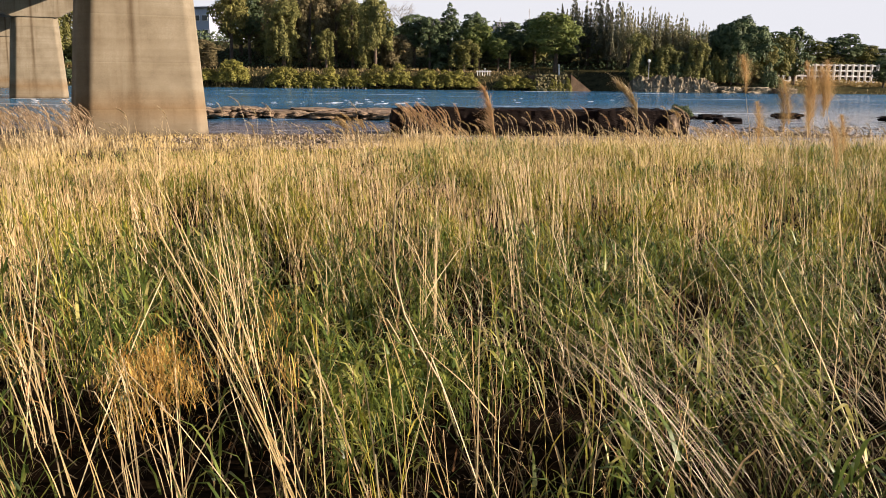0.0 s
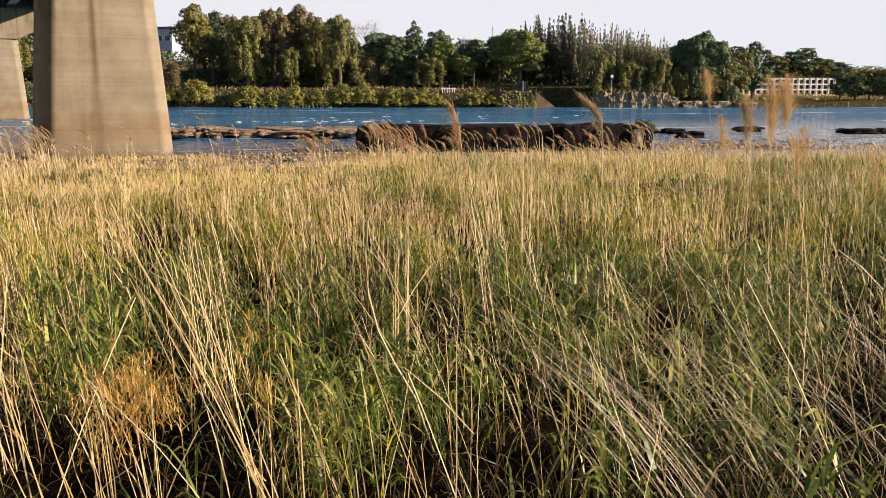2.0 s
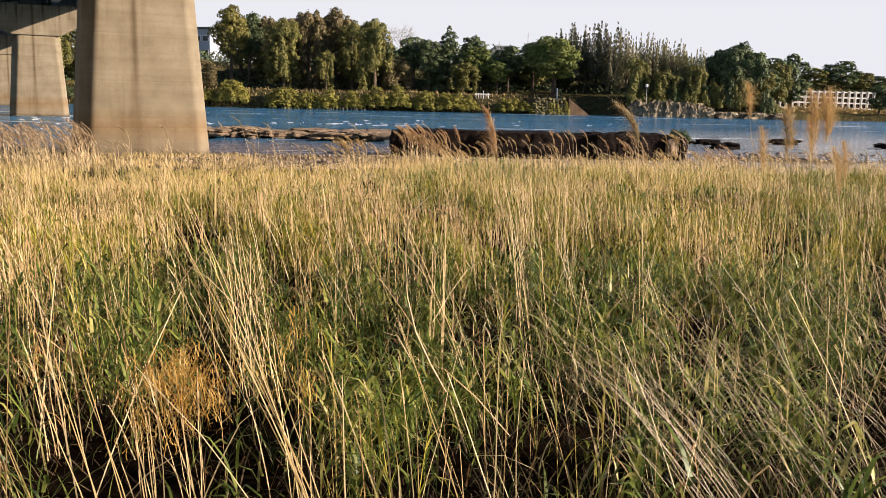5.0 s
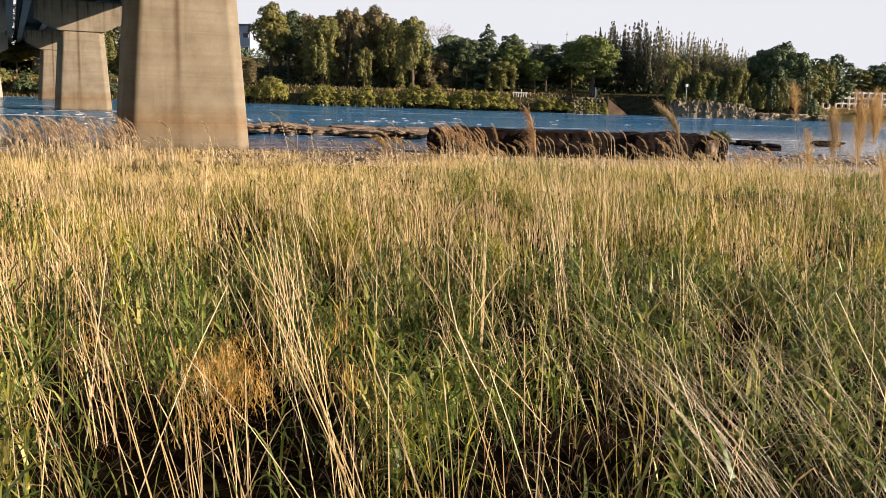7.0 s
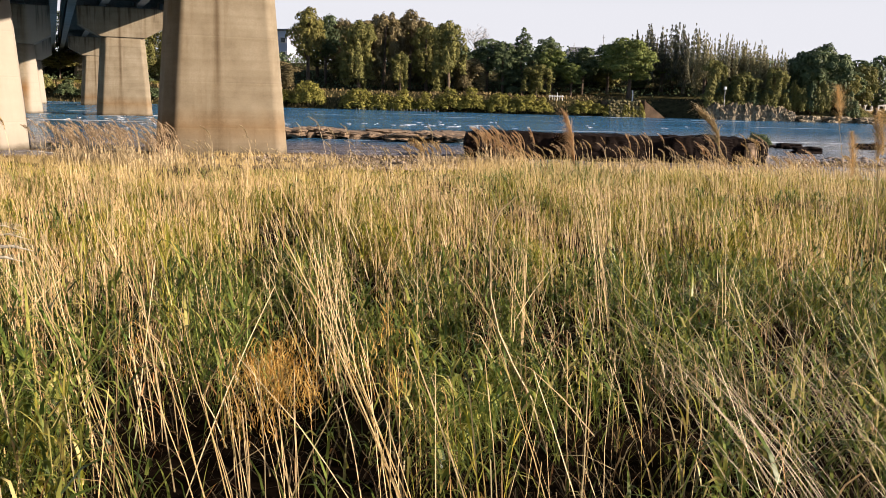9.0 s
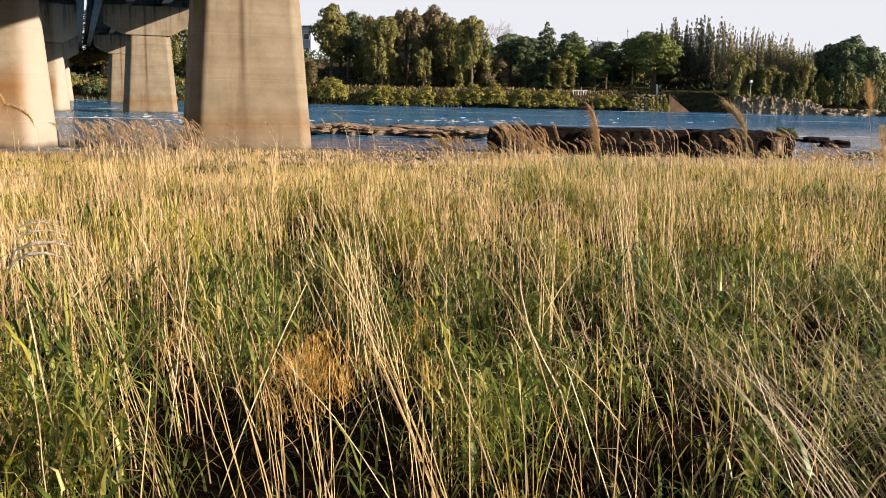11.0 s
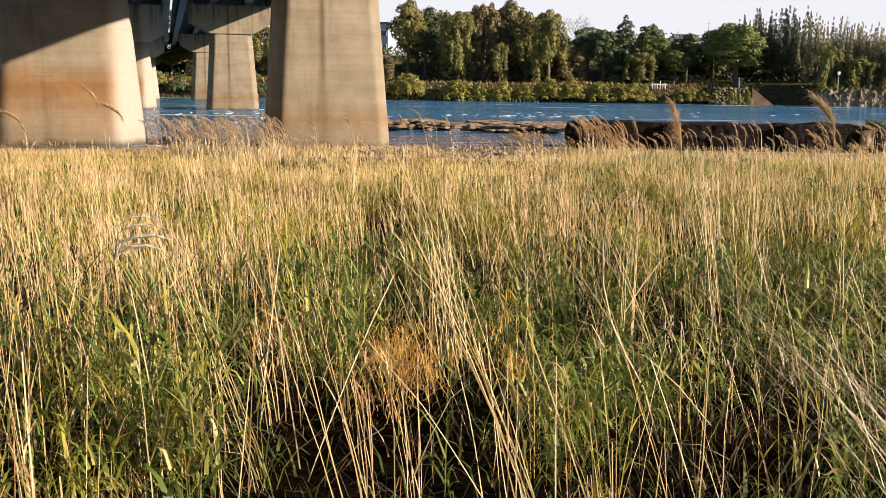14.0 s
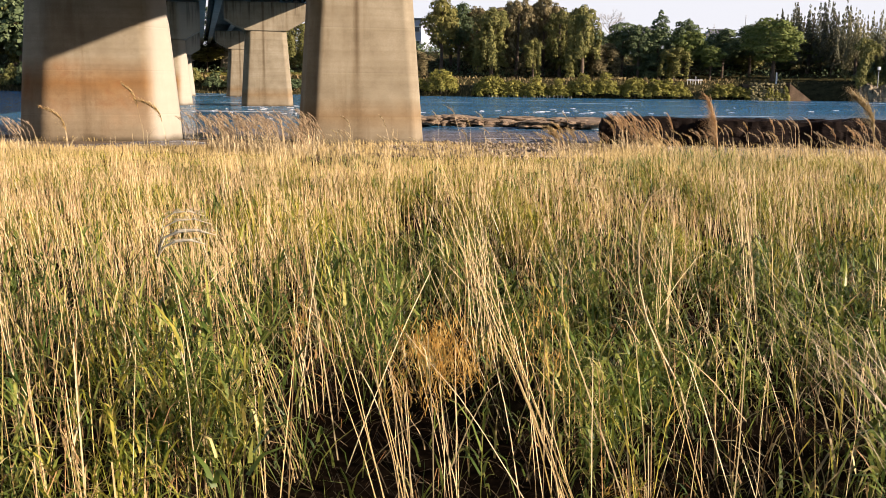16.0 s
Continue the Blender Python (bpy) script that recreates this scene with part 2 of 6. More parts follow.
M_CLIFF = surface("cliff_rock", [(0.3, (0.09, 0.072, 0.043)), (0.5, (0.24, 0.2, 0.132)), (0.72, (0.42, 0.36, 0.26))], 0.6, 0.9, 1.0, 0.15)
M_REVET = surface("revetment_stone", [(0.3, (0.078, 0.072, 0.028)), (0.6, (0.156, 0.137, 0.064)), (0.8, (0.257, 0.209, 0.12))], 1.0, 0.9, 0.8, 0.08)
M_EARTH = surface("brown_earth", [(0.3, (0.09, 0.06, 0.035)), (0.7, (0.19, 0.13, 0.08))], 0.8, 0.95, 0.8, 0.08)


def haze_material():
    """Glowing stand-in for the bright hazy sky low over the horizon, thinning out upwards."""
    m, nt, bsdf, out = start_material("horizon_haze")
    nt.nodes.remove(bsdf)
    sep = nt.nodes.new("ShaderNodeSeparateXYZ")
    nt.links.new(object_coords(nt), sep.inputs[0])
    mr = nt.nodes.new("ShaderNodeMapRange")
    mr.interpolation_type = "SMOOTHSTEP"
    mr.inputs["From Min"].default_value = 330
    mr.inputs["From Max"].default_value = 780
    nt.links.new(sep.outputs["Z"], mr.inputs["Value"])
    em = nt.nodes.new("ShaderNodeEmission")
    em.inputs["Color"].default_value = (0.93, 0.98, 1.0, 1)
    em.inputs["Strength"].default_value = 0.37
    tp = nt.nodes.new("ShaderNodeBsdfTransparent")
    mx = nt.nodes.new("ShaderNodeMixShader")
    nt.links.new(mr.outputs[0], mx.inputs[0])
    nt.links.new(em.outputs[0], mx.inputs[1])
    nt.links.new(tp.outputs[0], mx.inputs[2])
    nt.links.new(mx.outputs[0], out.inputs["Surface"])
    return m


M_HAZE = haze_material()
M_FOAM = plain("river_foam", (0.75, 0.78, 0.8), 0.8)
M_WHITE = plain("white_paint", (0.74, 0.74, 0.72))
M_LATTICE = plain("shotcrete_frame", (0.72, 0.7, 0.66), 0.85)
# blue-grey of walls in shade, put into the plaster's own colour
M_WALLSHADE = plain("house_plaster", (0.34, 0.38, 0.45), 0.8)
M_ROOF = plain("grey_roof_tile", (0.13, 0.13, 0.14), 0.6)
M_GLASS = plain("window_glass", (0.03, 0.04, 0.05), 0.1)
M_STEEL = plain("galvanised_steel", (0.25, 0.25, 0.25), 0.55, 0.3)
M_CUT = surface("cut_slope_soil", [(0.3, (0.035, 0.03, 0.016)), (0.7, (0.085, 0.07, 0.035))], 0.8, 0.95, 0.8, 0.08)
M_STAKE = plain("bleached_wood", (0.4, 0.37, 0.32), 0.8)
M_BARK = surface("bark", [(0.3, (0.07, 0.05, 0.035)), (0.7, (0.17, 0.13, 0.095))], 2.0, 0.9, 0.8, 0.03)
M_GREYBARK = surface("pale_bark", [(0.3, (0.3, 0.27, 0.24)), (0.7, (0.45, 0.42, 0.38))], 2.0, 0.9, 0.8, 0.03)

M_GREEN = plant("green_leaf", [(0.0, (0.045, 0.085, 0.02)), (0.35, (0.12, 0.175, 0.038)), (0.7, (0.24, 0.285, 0.064)), (0.92, (0.42, 0.41, 0.11)), (1.0, (0.56, 0.48, 0.22))], 0.34, 0.4, 0.35, 0.4)
M_GREENFAR = plant("yellowing_leaf", [(0.0, (0.11, 0.15, 0.016)), (0.4, (0.27, 0.275, 0.034)), (0.75, (0.44, 0.375, 0.07)), (1.0, (0.58, 0.46, 0.17))], 0.32, 0.45)
M_STRAW = plant("straw", [(0.0, (0.33, 0.19, 0.09)), (0.35, (0.51, 0.355, 0.185)), (0.65, (0.65, 0.5, 0.3)), (0.85, (0.5, 0.365, 0.16)), (1.0, (0.35, 0.3, 0.095))], 0.12, 0.45)
M_TAN = plant("pale_dry_grass", [(0.0, (0.36, 0.25, 0.135)), (0.5, (0.52, 0.41, 0.245)), (1.0, (0.64, 0.545, 0.365))], 0.18, 0.55)
M_BENT = plant("weathered_stalk", [(0.0, (0.13, 0.085, 0.045)), (0.5, (0.26, 0.19, 0.11)), (1.0, (0.52, 0.42, 0.29))], 0.1, 0.5)
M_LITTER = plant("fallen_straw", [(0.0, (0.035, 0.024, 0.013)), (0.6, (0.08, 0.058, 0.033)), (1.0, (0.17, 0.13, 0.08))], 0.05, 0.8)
M_RUSSET = plant("russet_dead_leaf", [(0.0, (0.13, 0.06, 0.025)), (0.5, (0.26, 0.135, 0.055)), (1.0, (0.42, 0.25, 0.11))], 0.25, 0.6)
M_SHORE = plant("bleached_shore_grass", [(0.0, (0.28, 0.19, 0.075)), (0.5, (0.42, 0.31, 0.125)), (1.0, (0.54, 0.43, 0.21))], 0.18, 0.6)
M_RUST = plant("rusty_dead_leaf", [(0.0, (0.46, 0.24, 0.05)), (0.5, (0.68, 0.42, 0.11)), (1.0, (0.8, 0.58, 0.22))], 0.4, 0.55)
M_PLUME = plant("reed_plume", [(0.0, (0.4, 0.27, 0.16)), (0.5, (0.55, 0.41, 0.27)), (1.0, (0.7, 0.57, 0.41))], 0.35)
M_REDPLUME = plant("reddish_plume", [(0.0, (0.47, 0.28, 0.14)), (0.5, (0.61, 0.41, 0.23)), (1.0, (0.74, 0.56, 0.37))], 0.38)
M_SILVER = plant("silver_plume", [(0.0, (0.8, 0.74, 0.66)), (1.0, (0.88, 0.84, 0.76))], 0.4)
M_FLUFF = plant("golden_fluff", [(0.0, (0.54, 0.36, 0.16)), (0.5, (0.67, 0.47, 0.24)), (1.0, (0.76, 0.6, 0.36))], 0.45)
M_GOLD = plant("golden_plume", [(0.0, (0.44, 0.29, 0.12)), (0.5, (0.59, 0.42, 0.2)), (1.0, (0.72, 0.57, 0.32))], 0.35)
M_CROWN_DARK = plant("evergreen_leaf", [(0.0, (0.072, 0.102, 0.05)), (0.5, (0.098, 0.132, 0.064)), (1.0, (0.135, 0.17, 0.082))], 0.1, 0.55, 0.45, 0.12)
M_CROWN_OLIVE = plant("olive_leaf", [(0.0, (0.13, 0.135, 0.042)), (0.5, (0.17, 0.168, 0.055)), (1.0, (0.23, 0.215, 0.076))], 0.12, 0.6, 0.45, 0.12)
M_CROWN_BROWN = plant("autumn_leaf", [(0.0, (0.12, 0.1, 0.05)), (0.5, (0.16, 0.132, 0.068)), (1.0, (0.225, 0.185, 0.1))], 0.12, 0.6, 0.45, 0.12)
M_CROWN_GREEN = plant("bright_leaf", [(0.0, (0.115, 0.15, 0.042)), (0.5, (0.16, 0.195, 0.056)), (1.0, (0.22, 0.25, 0.08))], 0.12, 0.55, 0.45, 0.12)
M_BAMBOO = plant("bamboo_leaf", [(0.0, (0.17, 0.16, 0.085)), (0.5, (0.235, 0.22, 0.12)), (1.0, (0.32, 0.295, 0.17))], 0.15, 0.6, 0.45, 0.12)
M_CEDAR = plant("cedar_leaf", [(0.0, (0.08, 0.085, 0.058)), (0.5, (0.11, 0.112, 0.075)), (1.0, (0.16, 0.152, 0.1))], 0.1, 0.6, 0.45, 0.12)
M_CROWN_YELLOW = plant("yellowing_tree_leaf", [(0.0, (0.135, 0.13, 0.038)), (0.5, (0.18, 0.168, 0.05)), (1.0, (0.24, 0.215, 0.072))], 0.12, 0.6, 0.45, 0.12)
M_SCRUB = plant("brown_scrub", [(0.0, (0.15, 0.11, 0.05)), (0.5, (0.25, 0.185, 0.085)), (1.0, (0.36, 0.28, 0.12))], 0.15, 0.7, 0.9)
M_SHRUB = plant("willow_leaf", [(0.0, (0.17, 0.165, 0.036)), (0.5, (0.235, 0.225, 0.052)), (1.0, (0.31, 0.28, 0.08))], 0.15, 0.6, 0.9, 0.12)


# ---- mesh helpers ----
def mesh_object(name, me, material, parent=None, label="", smooth=False):
    if smooth:
        me.polygons.foreach_set("use_smooth", [True] * len(me.polygons))
    me.materials.append(material)
    ob = new(name, me)
    if parent is not None:
        ob.parent = parent
    if label:
        ob["label"] = label
    return ob


def part(name, bm, material, parent=None, label="", smooth=False):
    me = bpy.data.meshes.new(name)
    bm.to_mesh(me)
    bm.free()
    return mesh_object(name, me, material, parent, label, smooth)


def root(name, x, y, z, rz=0.0, label="", category="", group="", kind="", scale=(1, 1, 1)):
    ob = new(name)
    ob.empty_display_size = 0.2
    ob.matrix_basis = pose(x, y, z, 0, 0, rz) @ Matrix.Diagonal((*scale, 1))
    return tagged(ob, label, category, group, kind)


def box(bm, x0, x1, y0, y1, z0, z1):
    vs = [bm.verts.new((x, y, z)) for z in (z0, z1) for x, y in ((x0, y0), (x1, y0), (x1, y1), (x0, y1))]
    for f in ((3, 2, 1, 0), (4, 5, 6, 7), (0, 1, 5, 4), (1, 2, 6, 5), (2, 3, 7, 6), (3, 0, 4, 7)):
        bm.faces.new([vs[i] for i in f])


def bevelled_box(x0, x1, y0, y1, z0, z1, bevel=0.02):
    bm = bmesh.new()
    box(bm, x0, x1, y0, y1, z0, z1)
    bmesh.ops.bevel(bm, geom=bm.edges[:], offset=bevel, segments=2, affect="EDGES", profile=0.5)
    return bm


def tube(bm, points, radii, sides=6):
    """A tapered tube along points."""
    rings = []
    for i, p in enumerate(points):
        p = Vector(p)
        a = Vector(points[max(i - 1, 0)])
        b = Vector(points[min(i + 1, len(points) - 1)])
        q = (b - a).to_track_quat("Z", "Y")
        rings.append([bm.verts.new(p + q @ Vector((math.cos(k * math.tau / sides) * radii[i], math.sin(k * math.tau / sides) * radii[i], 0))) for k in range(sides)])
    for r0, r1 in zip(rings, rings[1:]):
        for k in range(sides):
            bm.faces.new((r0[k], r0[(k + 1) % sides], r1[(k + 1) % sides], r1[k]))
    bm.faces.new(rings[0][::-1])
    bm.faces.new(rings[-1])


def quads_mesh(name, verts, quads):
    """A mesh from numpy arrays of vertices (n, 3) and quads (m, 4)."""
    me = bpy.data.meshes.new(name)
    n, m = len(verts), len(quads)
    me.vertices.add(n)
    me.vertices.foreach_set("co", np.ascontiguousarray(verts, dtype=np.float32).ravel())
    me.loops.add(m * 4)
    me.loops.foreach_set("vertex_index", np.ascontiguousarray(quads, dtype=np.int32).ravel())
    me.polygons.add(m)
    me.polygons.foreach_set("loop_start", np.arange(0, m * 4, 4, dtype=np.int32))
    me.update(calc_edges=True)
    return me


def joined(pieces):
    vs, qs, base = [], [], 0
    for v, q in pieces:
        vs.append(v)
        qs.append(q + base)
        base += len(v)
    return np.concatenate(vs), np.concatenate(qs)


def strips(base, length, width, heading, lean, droop, face, segs=3, tip=0.12, power=1.7, wiggle=0.0, rng=None):
    """Many ribbons at once: each rises from its base, leans towards its heading and droops at the tip."""
    n = len(base)
    t = np.linspace(0, 1, segs + 1)[None, :]
    L = length[:, None]
    out = lean[:, None] * L * t ** power
    up = L * t * np.sqrt(np.maximum(0.05, 1 - (lean[:, None] * t) ** 2 * 0.6)) - droop[:, None] * L * t ** 3
    cx, cy = np.cos(heading)[:, None], np.sin(heading)[:, None]
    px = base[:, 0:1] + out * cx
    py = base[:, 1:2] + out * cy
    if wiggle > 0:
        px = px + wiggle * rng.standard_normal((n, segs + 1)) * t
        py = py + wiggle * rng.standard_normal((n, segs + 1)) * t
    pz = base[:, 2:3] + up
    w = width[:, None] * (1 - (1 - tip) * t ** 1.5) * 0.5
    fx, fy = np.cos(face)[:, None], np.sin(face)[:, None]
    v = np.empty((n, segs + 1, 2, 3))
    v[:, :, 0, 0], v[:, :, 0, 1], v[:, :, 0, 2] = px - fx * w, py - fy * w, pz
    v[:, :, 1, 0], v[:, :, 1, 1], v[:, :, 1, 2] = px + fx * w, py + fy * w, pz
    k = np.arange(segs)
    one = np.stack([2 * k, 2 * k + 1, 2 * k + 3, 2 * k + 2], 1)
    q = one[None] + (np.arange(n) * (segs + 1) * 2)[:, None, None]
    tips = np.stack([px[:, -1], py[:, -1], pz[:, -1]], 1)
    return (v.reshape(-1, 3), q.reshape(-1, 4)), tips


# ---- the lie of the land ----
WATER = -0.14


def bank_edge(x):
    """Where the far bank meets the river."""
    return np.interp(x, (-200, -60, -12, 90, 200), (152, 141, 138, 127, 124)) + 6.5 * np.exp(-((x - 42.2) / 3.4) ** 4)


def smooth_step(a, b, v):
    t = np.clip((v - a) / (b - a), 0, 1)
    return t * t * (3 - 2 * t)


def waves(x, y, s):
    return (np.sin(x * s + 1.3 * np.sin(y * s * 0.7 + 0.5)) + np.sin(y * s * 1.3 + 1.7 * np.sin(x * s * 0.6 + 2.0))) * 0.5


def height(x, y):
    x, y = np.asarray(x, float), np.asarray(y, float)
    z = 0.30 - 0.24 * smooth_step(7, 24, y) - 0.19 * smooth_step(22, 27.5, y) - 0.3 * smooth_step(31, 36, y) - 0.9 * smooth_step(36, 55, y)
    z = z + 0.03 * waves(x, y, 1.1) + 0.05 * waves(x + 3, y, 0.35) * smooth_step(4, 12, y)
    z = z + 0.28 * np.exp(-((x - 18) / 5.0) ** 2 - ((y - 34.5) / 2.6) ** 2)
    z = z - 0.1 * smooth_step(8.5, 11, x) * smooth_step(25.6, 27.2, y)
    e = bank_edge(x)
    cove = smooth_step(0.49, 0.525, x / np.maximum(y, 20))
    hill = 2.9 * smooth_step(e - 1.0, e + 4.5, y) + 1.2 + 5.5 * (e / 147) * smooth_step(e + 8, e + 45, y) * (1 - cove * (1 - smooth_step(203, 225, y)))
    low = cove * (1 - smooth_step(203, 212, y)) * 2.2
    far = -1.3 + (hill - low + 0.25 * waves(x, y, 0.3)) * smooth_step(e - 3.0, e + 1.0, y) - 0.2
    z = np.where(y > 70, np.maximum(far, -1.5), z)
    return z


def build_ground():
    xs = np.concatenate([[-3000, -1500, -800, -400, -250], np.arange(-180, -40, 5), np.arange(-40, 40, 1.0), np.arange(40, 200, 5), [250, 400, 800, 1500, 3000]])
    ys = np.concatenate([[-3000, -1000, -300, -100, -40, -20, -10], np.arange(-5, 60, 1.0), np.arange(60, 92, 4), np.arange(92, 160, 1.0), np.arange(160, 250, 5), [300, 500, 1000, 2000, 4000]])
    X, Y = np.meshgrid(xs, ys)
    v = np.stack([X, Y, height(X, Y)], 2).reshape(-1, 3)
    nx = len(xs)
    i, j = np.meshgrid(np.arange(nx - 1), np.arange(len(ys) - 1))
    a = (j * nx + i).ravel()
    q = np.stack([a, a + 1, a + nx + 1, a + nx], 1)
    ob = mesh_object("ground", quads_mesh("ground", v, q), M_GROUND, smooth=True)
    return tagged(ob, "dark soil and pebbly shore sloping to the river", "ground", kind="structure")


build_ground()

bm = bmesh.new()
vs = [bm.verts.new(p) for p in ((-1500, 22, WATER), (1500, 22, WATER), (1500, 175, WATER), (-1500, 175, WATER))]
bm.faces.new(vs)
tagged(part("water", bm, M_WATER), "wind-rippled blue river water with small white riffles", "water", kind="structure")

# added ring all round: its emission supplies the brightness of the low sky
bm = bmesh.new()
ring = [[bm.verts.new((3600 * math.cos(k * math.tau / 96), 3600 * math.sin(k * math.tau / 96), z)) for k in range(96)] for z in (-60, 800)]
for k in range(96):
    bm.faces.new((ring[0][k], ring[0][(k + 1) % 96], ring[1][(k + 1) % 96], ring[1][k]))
haze = tagged(part("backdrop", bm, M_HAZE), "glowing ring painted as pale hazy sky low over the horizon", "sky", kind="structure")
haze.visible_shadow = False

# ---- bridges ----
AXIS = 20.0                          # the decks run 20 degrees to the left of +y
AX = Vector((-math.sin(radians(AXIS)), math.cos(radians(AXIS)), 0))
SPAN = 45.7


def chamfered_ring(w, l, c, soft, n=6):
    """A rectangle with cut corners; every corner of the outline is softened."""
    x, y = w / 2, l / 2
    pts = [Vector(q) for q in ((x, -y + c), (x, y - c), (x - c, y), (-x + c, y), (-x, y - c), (-x, -y + c), (-x + c, -y), (x - c, -y))]
    out = []
    for i, q in enumerate(pts):
        a = q + (pts[i - 1] - q).normalized() * soft
        b = q + (pts[(i + 1) % 8] - q).normalized() * soft
        for k in range(n + 1):
            t = k / n
            out.append(a * (1 - t) ** 2 + q * 2 * t * (1 - t) + b * t * t)
    return out


def column_mesh(w0, l0, w1, l1, top, radius, soft, foot=-1.5, lift=1.45):
    """A tapering column with rounded corners and shallow casting joints."""
    bm = bmesh.new()
    levels = [(foot, 0.0)]
    z = 0.75
    while z < top - 0.4:
        levels += [(z - 0.06, 0.0), (z - 0.012, 0.0), (z - 0.006, 0.0015), (z + 0.006, 0.0015), (z + 0.012, 0.0), (z + 0.06, 0.0)]
        z += lift
    levels.append((top, 0.0))
    rings = []
    for z, inset in levels:
        t = z / top
        w, l = w0 + (w1 - w0) * t - inset * 2, l0 + (l1 - l0) * t - inset * 2
        rings.append([bm.verts.new((x, y, z)) for x, y in chamfered_ring(w, l, radius, soft)])
    n = len(rings[0])
    for a, b in zip(rings, rings[1:]):
        for k in range(n):
            f = bm.faces.new((a[k], a[(k + 1) % n], b[(k + 1) % n], b[k]))
    bm.faces.new(rings[-1])
    bm.faces.new(rings[0][::-1])
    for f in bm.faces:
        f.smooth = abs(f.normal.z) < 0.5
    return bm


def cap_mesh(wn, we, zn, ze, zt, l):
    """A hammerhead cap: its underside rises from the column to the ends."""
    bm = bmesh.new()
    prof = [(-wn / 2, zn), (wn / 2, zn), (we / 2, ze), (we / 2, zt), (-we / 2, zt), (-we / 2, ze)]
    fr = [bm.verts.new((x, -l / 2, z)) for x, z in prof]
    bk = [bm.verts.new((x, l / 2, z)) for x, z in prof]
    bm.faces.new(fr)
    bm.faces.new(bk[::-1])
    for k in range(6):
        bm.faces.new((fr[(k + 1) % 6], fr[k], bk[k], bk[(k + 1) % 6]))
    bmesh.ops.recalc_face_normals(bm, faces=bm.faces[:])
    bmesh.ops.bevel(bm, geom=bm.edges[:], offset=0.05, segments=2, affect="EDGES", profile=0.5)
    return bm


def build_pier(x, y, w0, l0, w1, l1, zn, we, ze, zt, radius, soft, material, label):
    p = root("bridge_pier", x, y, 0, AXIS, label, "bridge pier", "piers of the bridge")
    bm = column_mesh(w0, l0, w1, l1, zn + 0.05, radius, soft)
    me = bpy.data.meshes.new("column")
    bm.to_mesh(me)
    bm.free()
    mesh_object("column", me, material, p)
    part("cap", cap_mesh(w1 + 0.04, we, zn, ze, zt, l1 + 0.25), material, p, "rain-streaked concrete hammerhead cap")
    for sx in (-0.38, -0.13, 0.13, 0.38):
        part("bearing", bevelled_box(sx * we - 0.28, sx * we + 0.28, -0.3, 0.3, zt - 0.004, zt + 0.22, 0.02), M_GIRDER, p)
    return p


def build_foam(x, y, w, l, seed):
    """A thin broken line of foam where the river parts round a pier."""
    r = np.random.default_rng(seed)
    bm = bmesh.new()
    ring = chamfered_ring(w + 0.12, l + 0.12, 0.4, 0.1, 3)
    n = len(ring)
    inner = [bm.verts.new((q.x, q.y, 0)) for q in ring]
    outer = [bm.verts.new((q.x * (1 + k), q.y * (1 + k * 2), 0)) for q, k in zip(ring, r.uniform(0.02, 0.24, n))]
    for k in range(n):
        if r.random() < 0.8:
            bm.faces.new((inner[k], outer[k], outer[(k + 1) % n], inner[(k + 1) % n]))
    ob = part("foam_line", bm, M_FOAM)
    ob.matrix_basis = pose(x, y, WATER + 0.015, 0, 0, AXIS)
    return tagged(ob, "thin white foam round the foot of a pier", "foam")


PIER_A = (-5.83, 31.00)
PIER_B = (-14.76, 30.44)
for i in range(-1, 4):
    lab = "tan weathered concrete pier standing " + ("on the grassy shore" if i < 1 else "in the river")
    build_pier(PIER_A[0] + AX.x * SPAN * i, PIER_A[1] + AX.y * SPAN * i, 4.12, 2.3, 3.25, 1.95, 5.85, 6.5, 6.75, 8.1, 0.38, 0.12, M_CONCRETE_A, lab)
    lab = "wide concrete pier with rusty flood stain " + ("at the water's edge" if i < 1 else "in the river")
    if i > 0:
        build_foam(PIER_A[0] + AX.x * SPAN * i, PIER_A[1] + AX.y * SPAN * i, 4.14, 2.3, 40 + i)
        build_foam(PIER_B[0] + AX.x * SPAN * i, PIER_B[1] + AX.y * SPAN * i, 5.32, 2.7, 50 + i)
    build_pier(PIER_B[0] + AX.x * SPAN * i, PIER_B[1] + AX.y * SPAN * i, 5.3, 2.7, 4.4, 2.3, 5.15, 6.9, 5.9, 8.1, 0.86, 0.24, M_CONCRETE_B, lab)


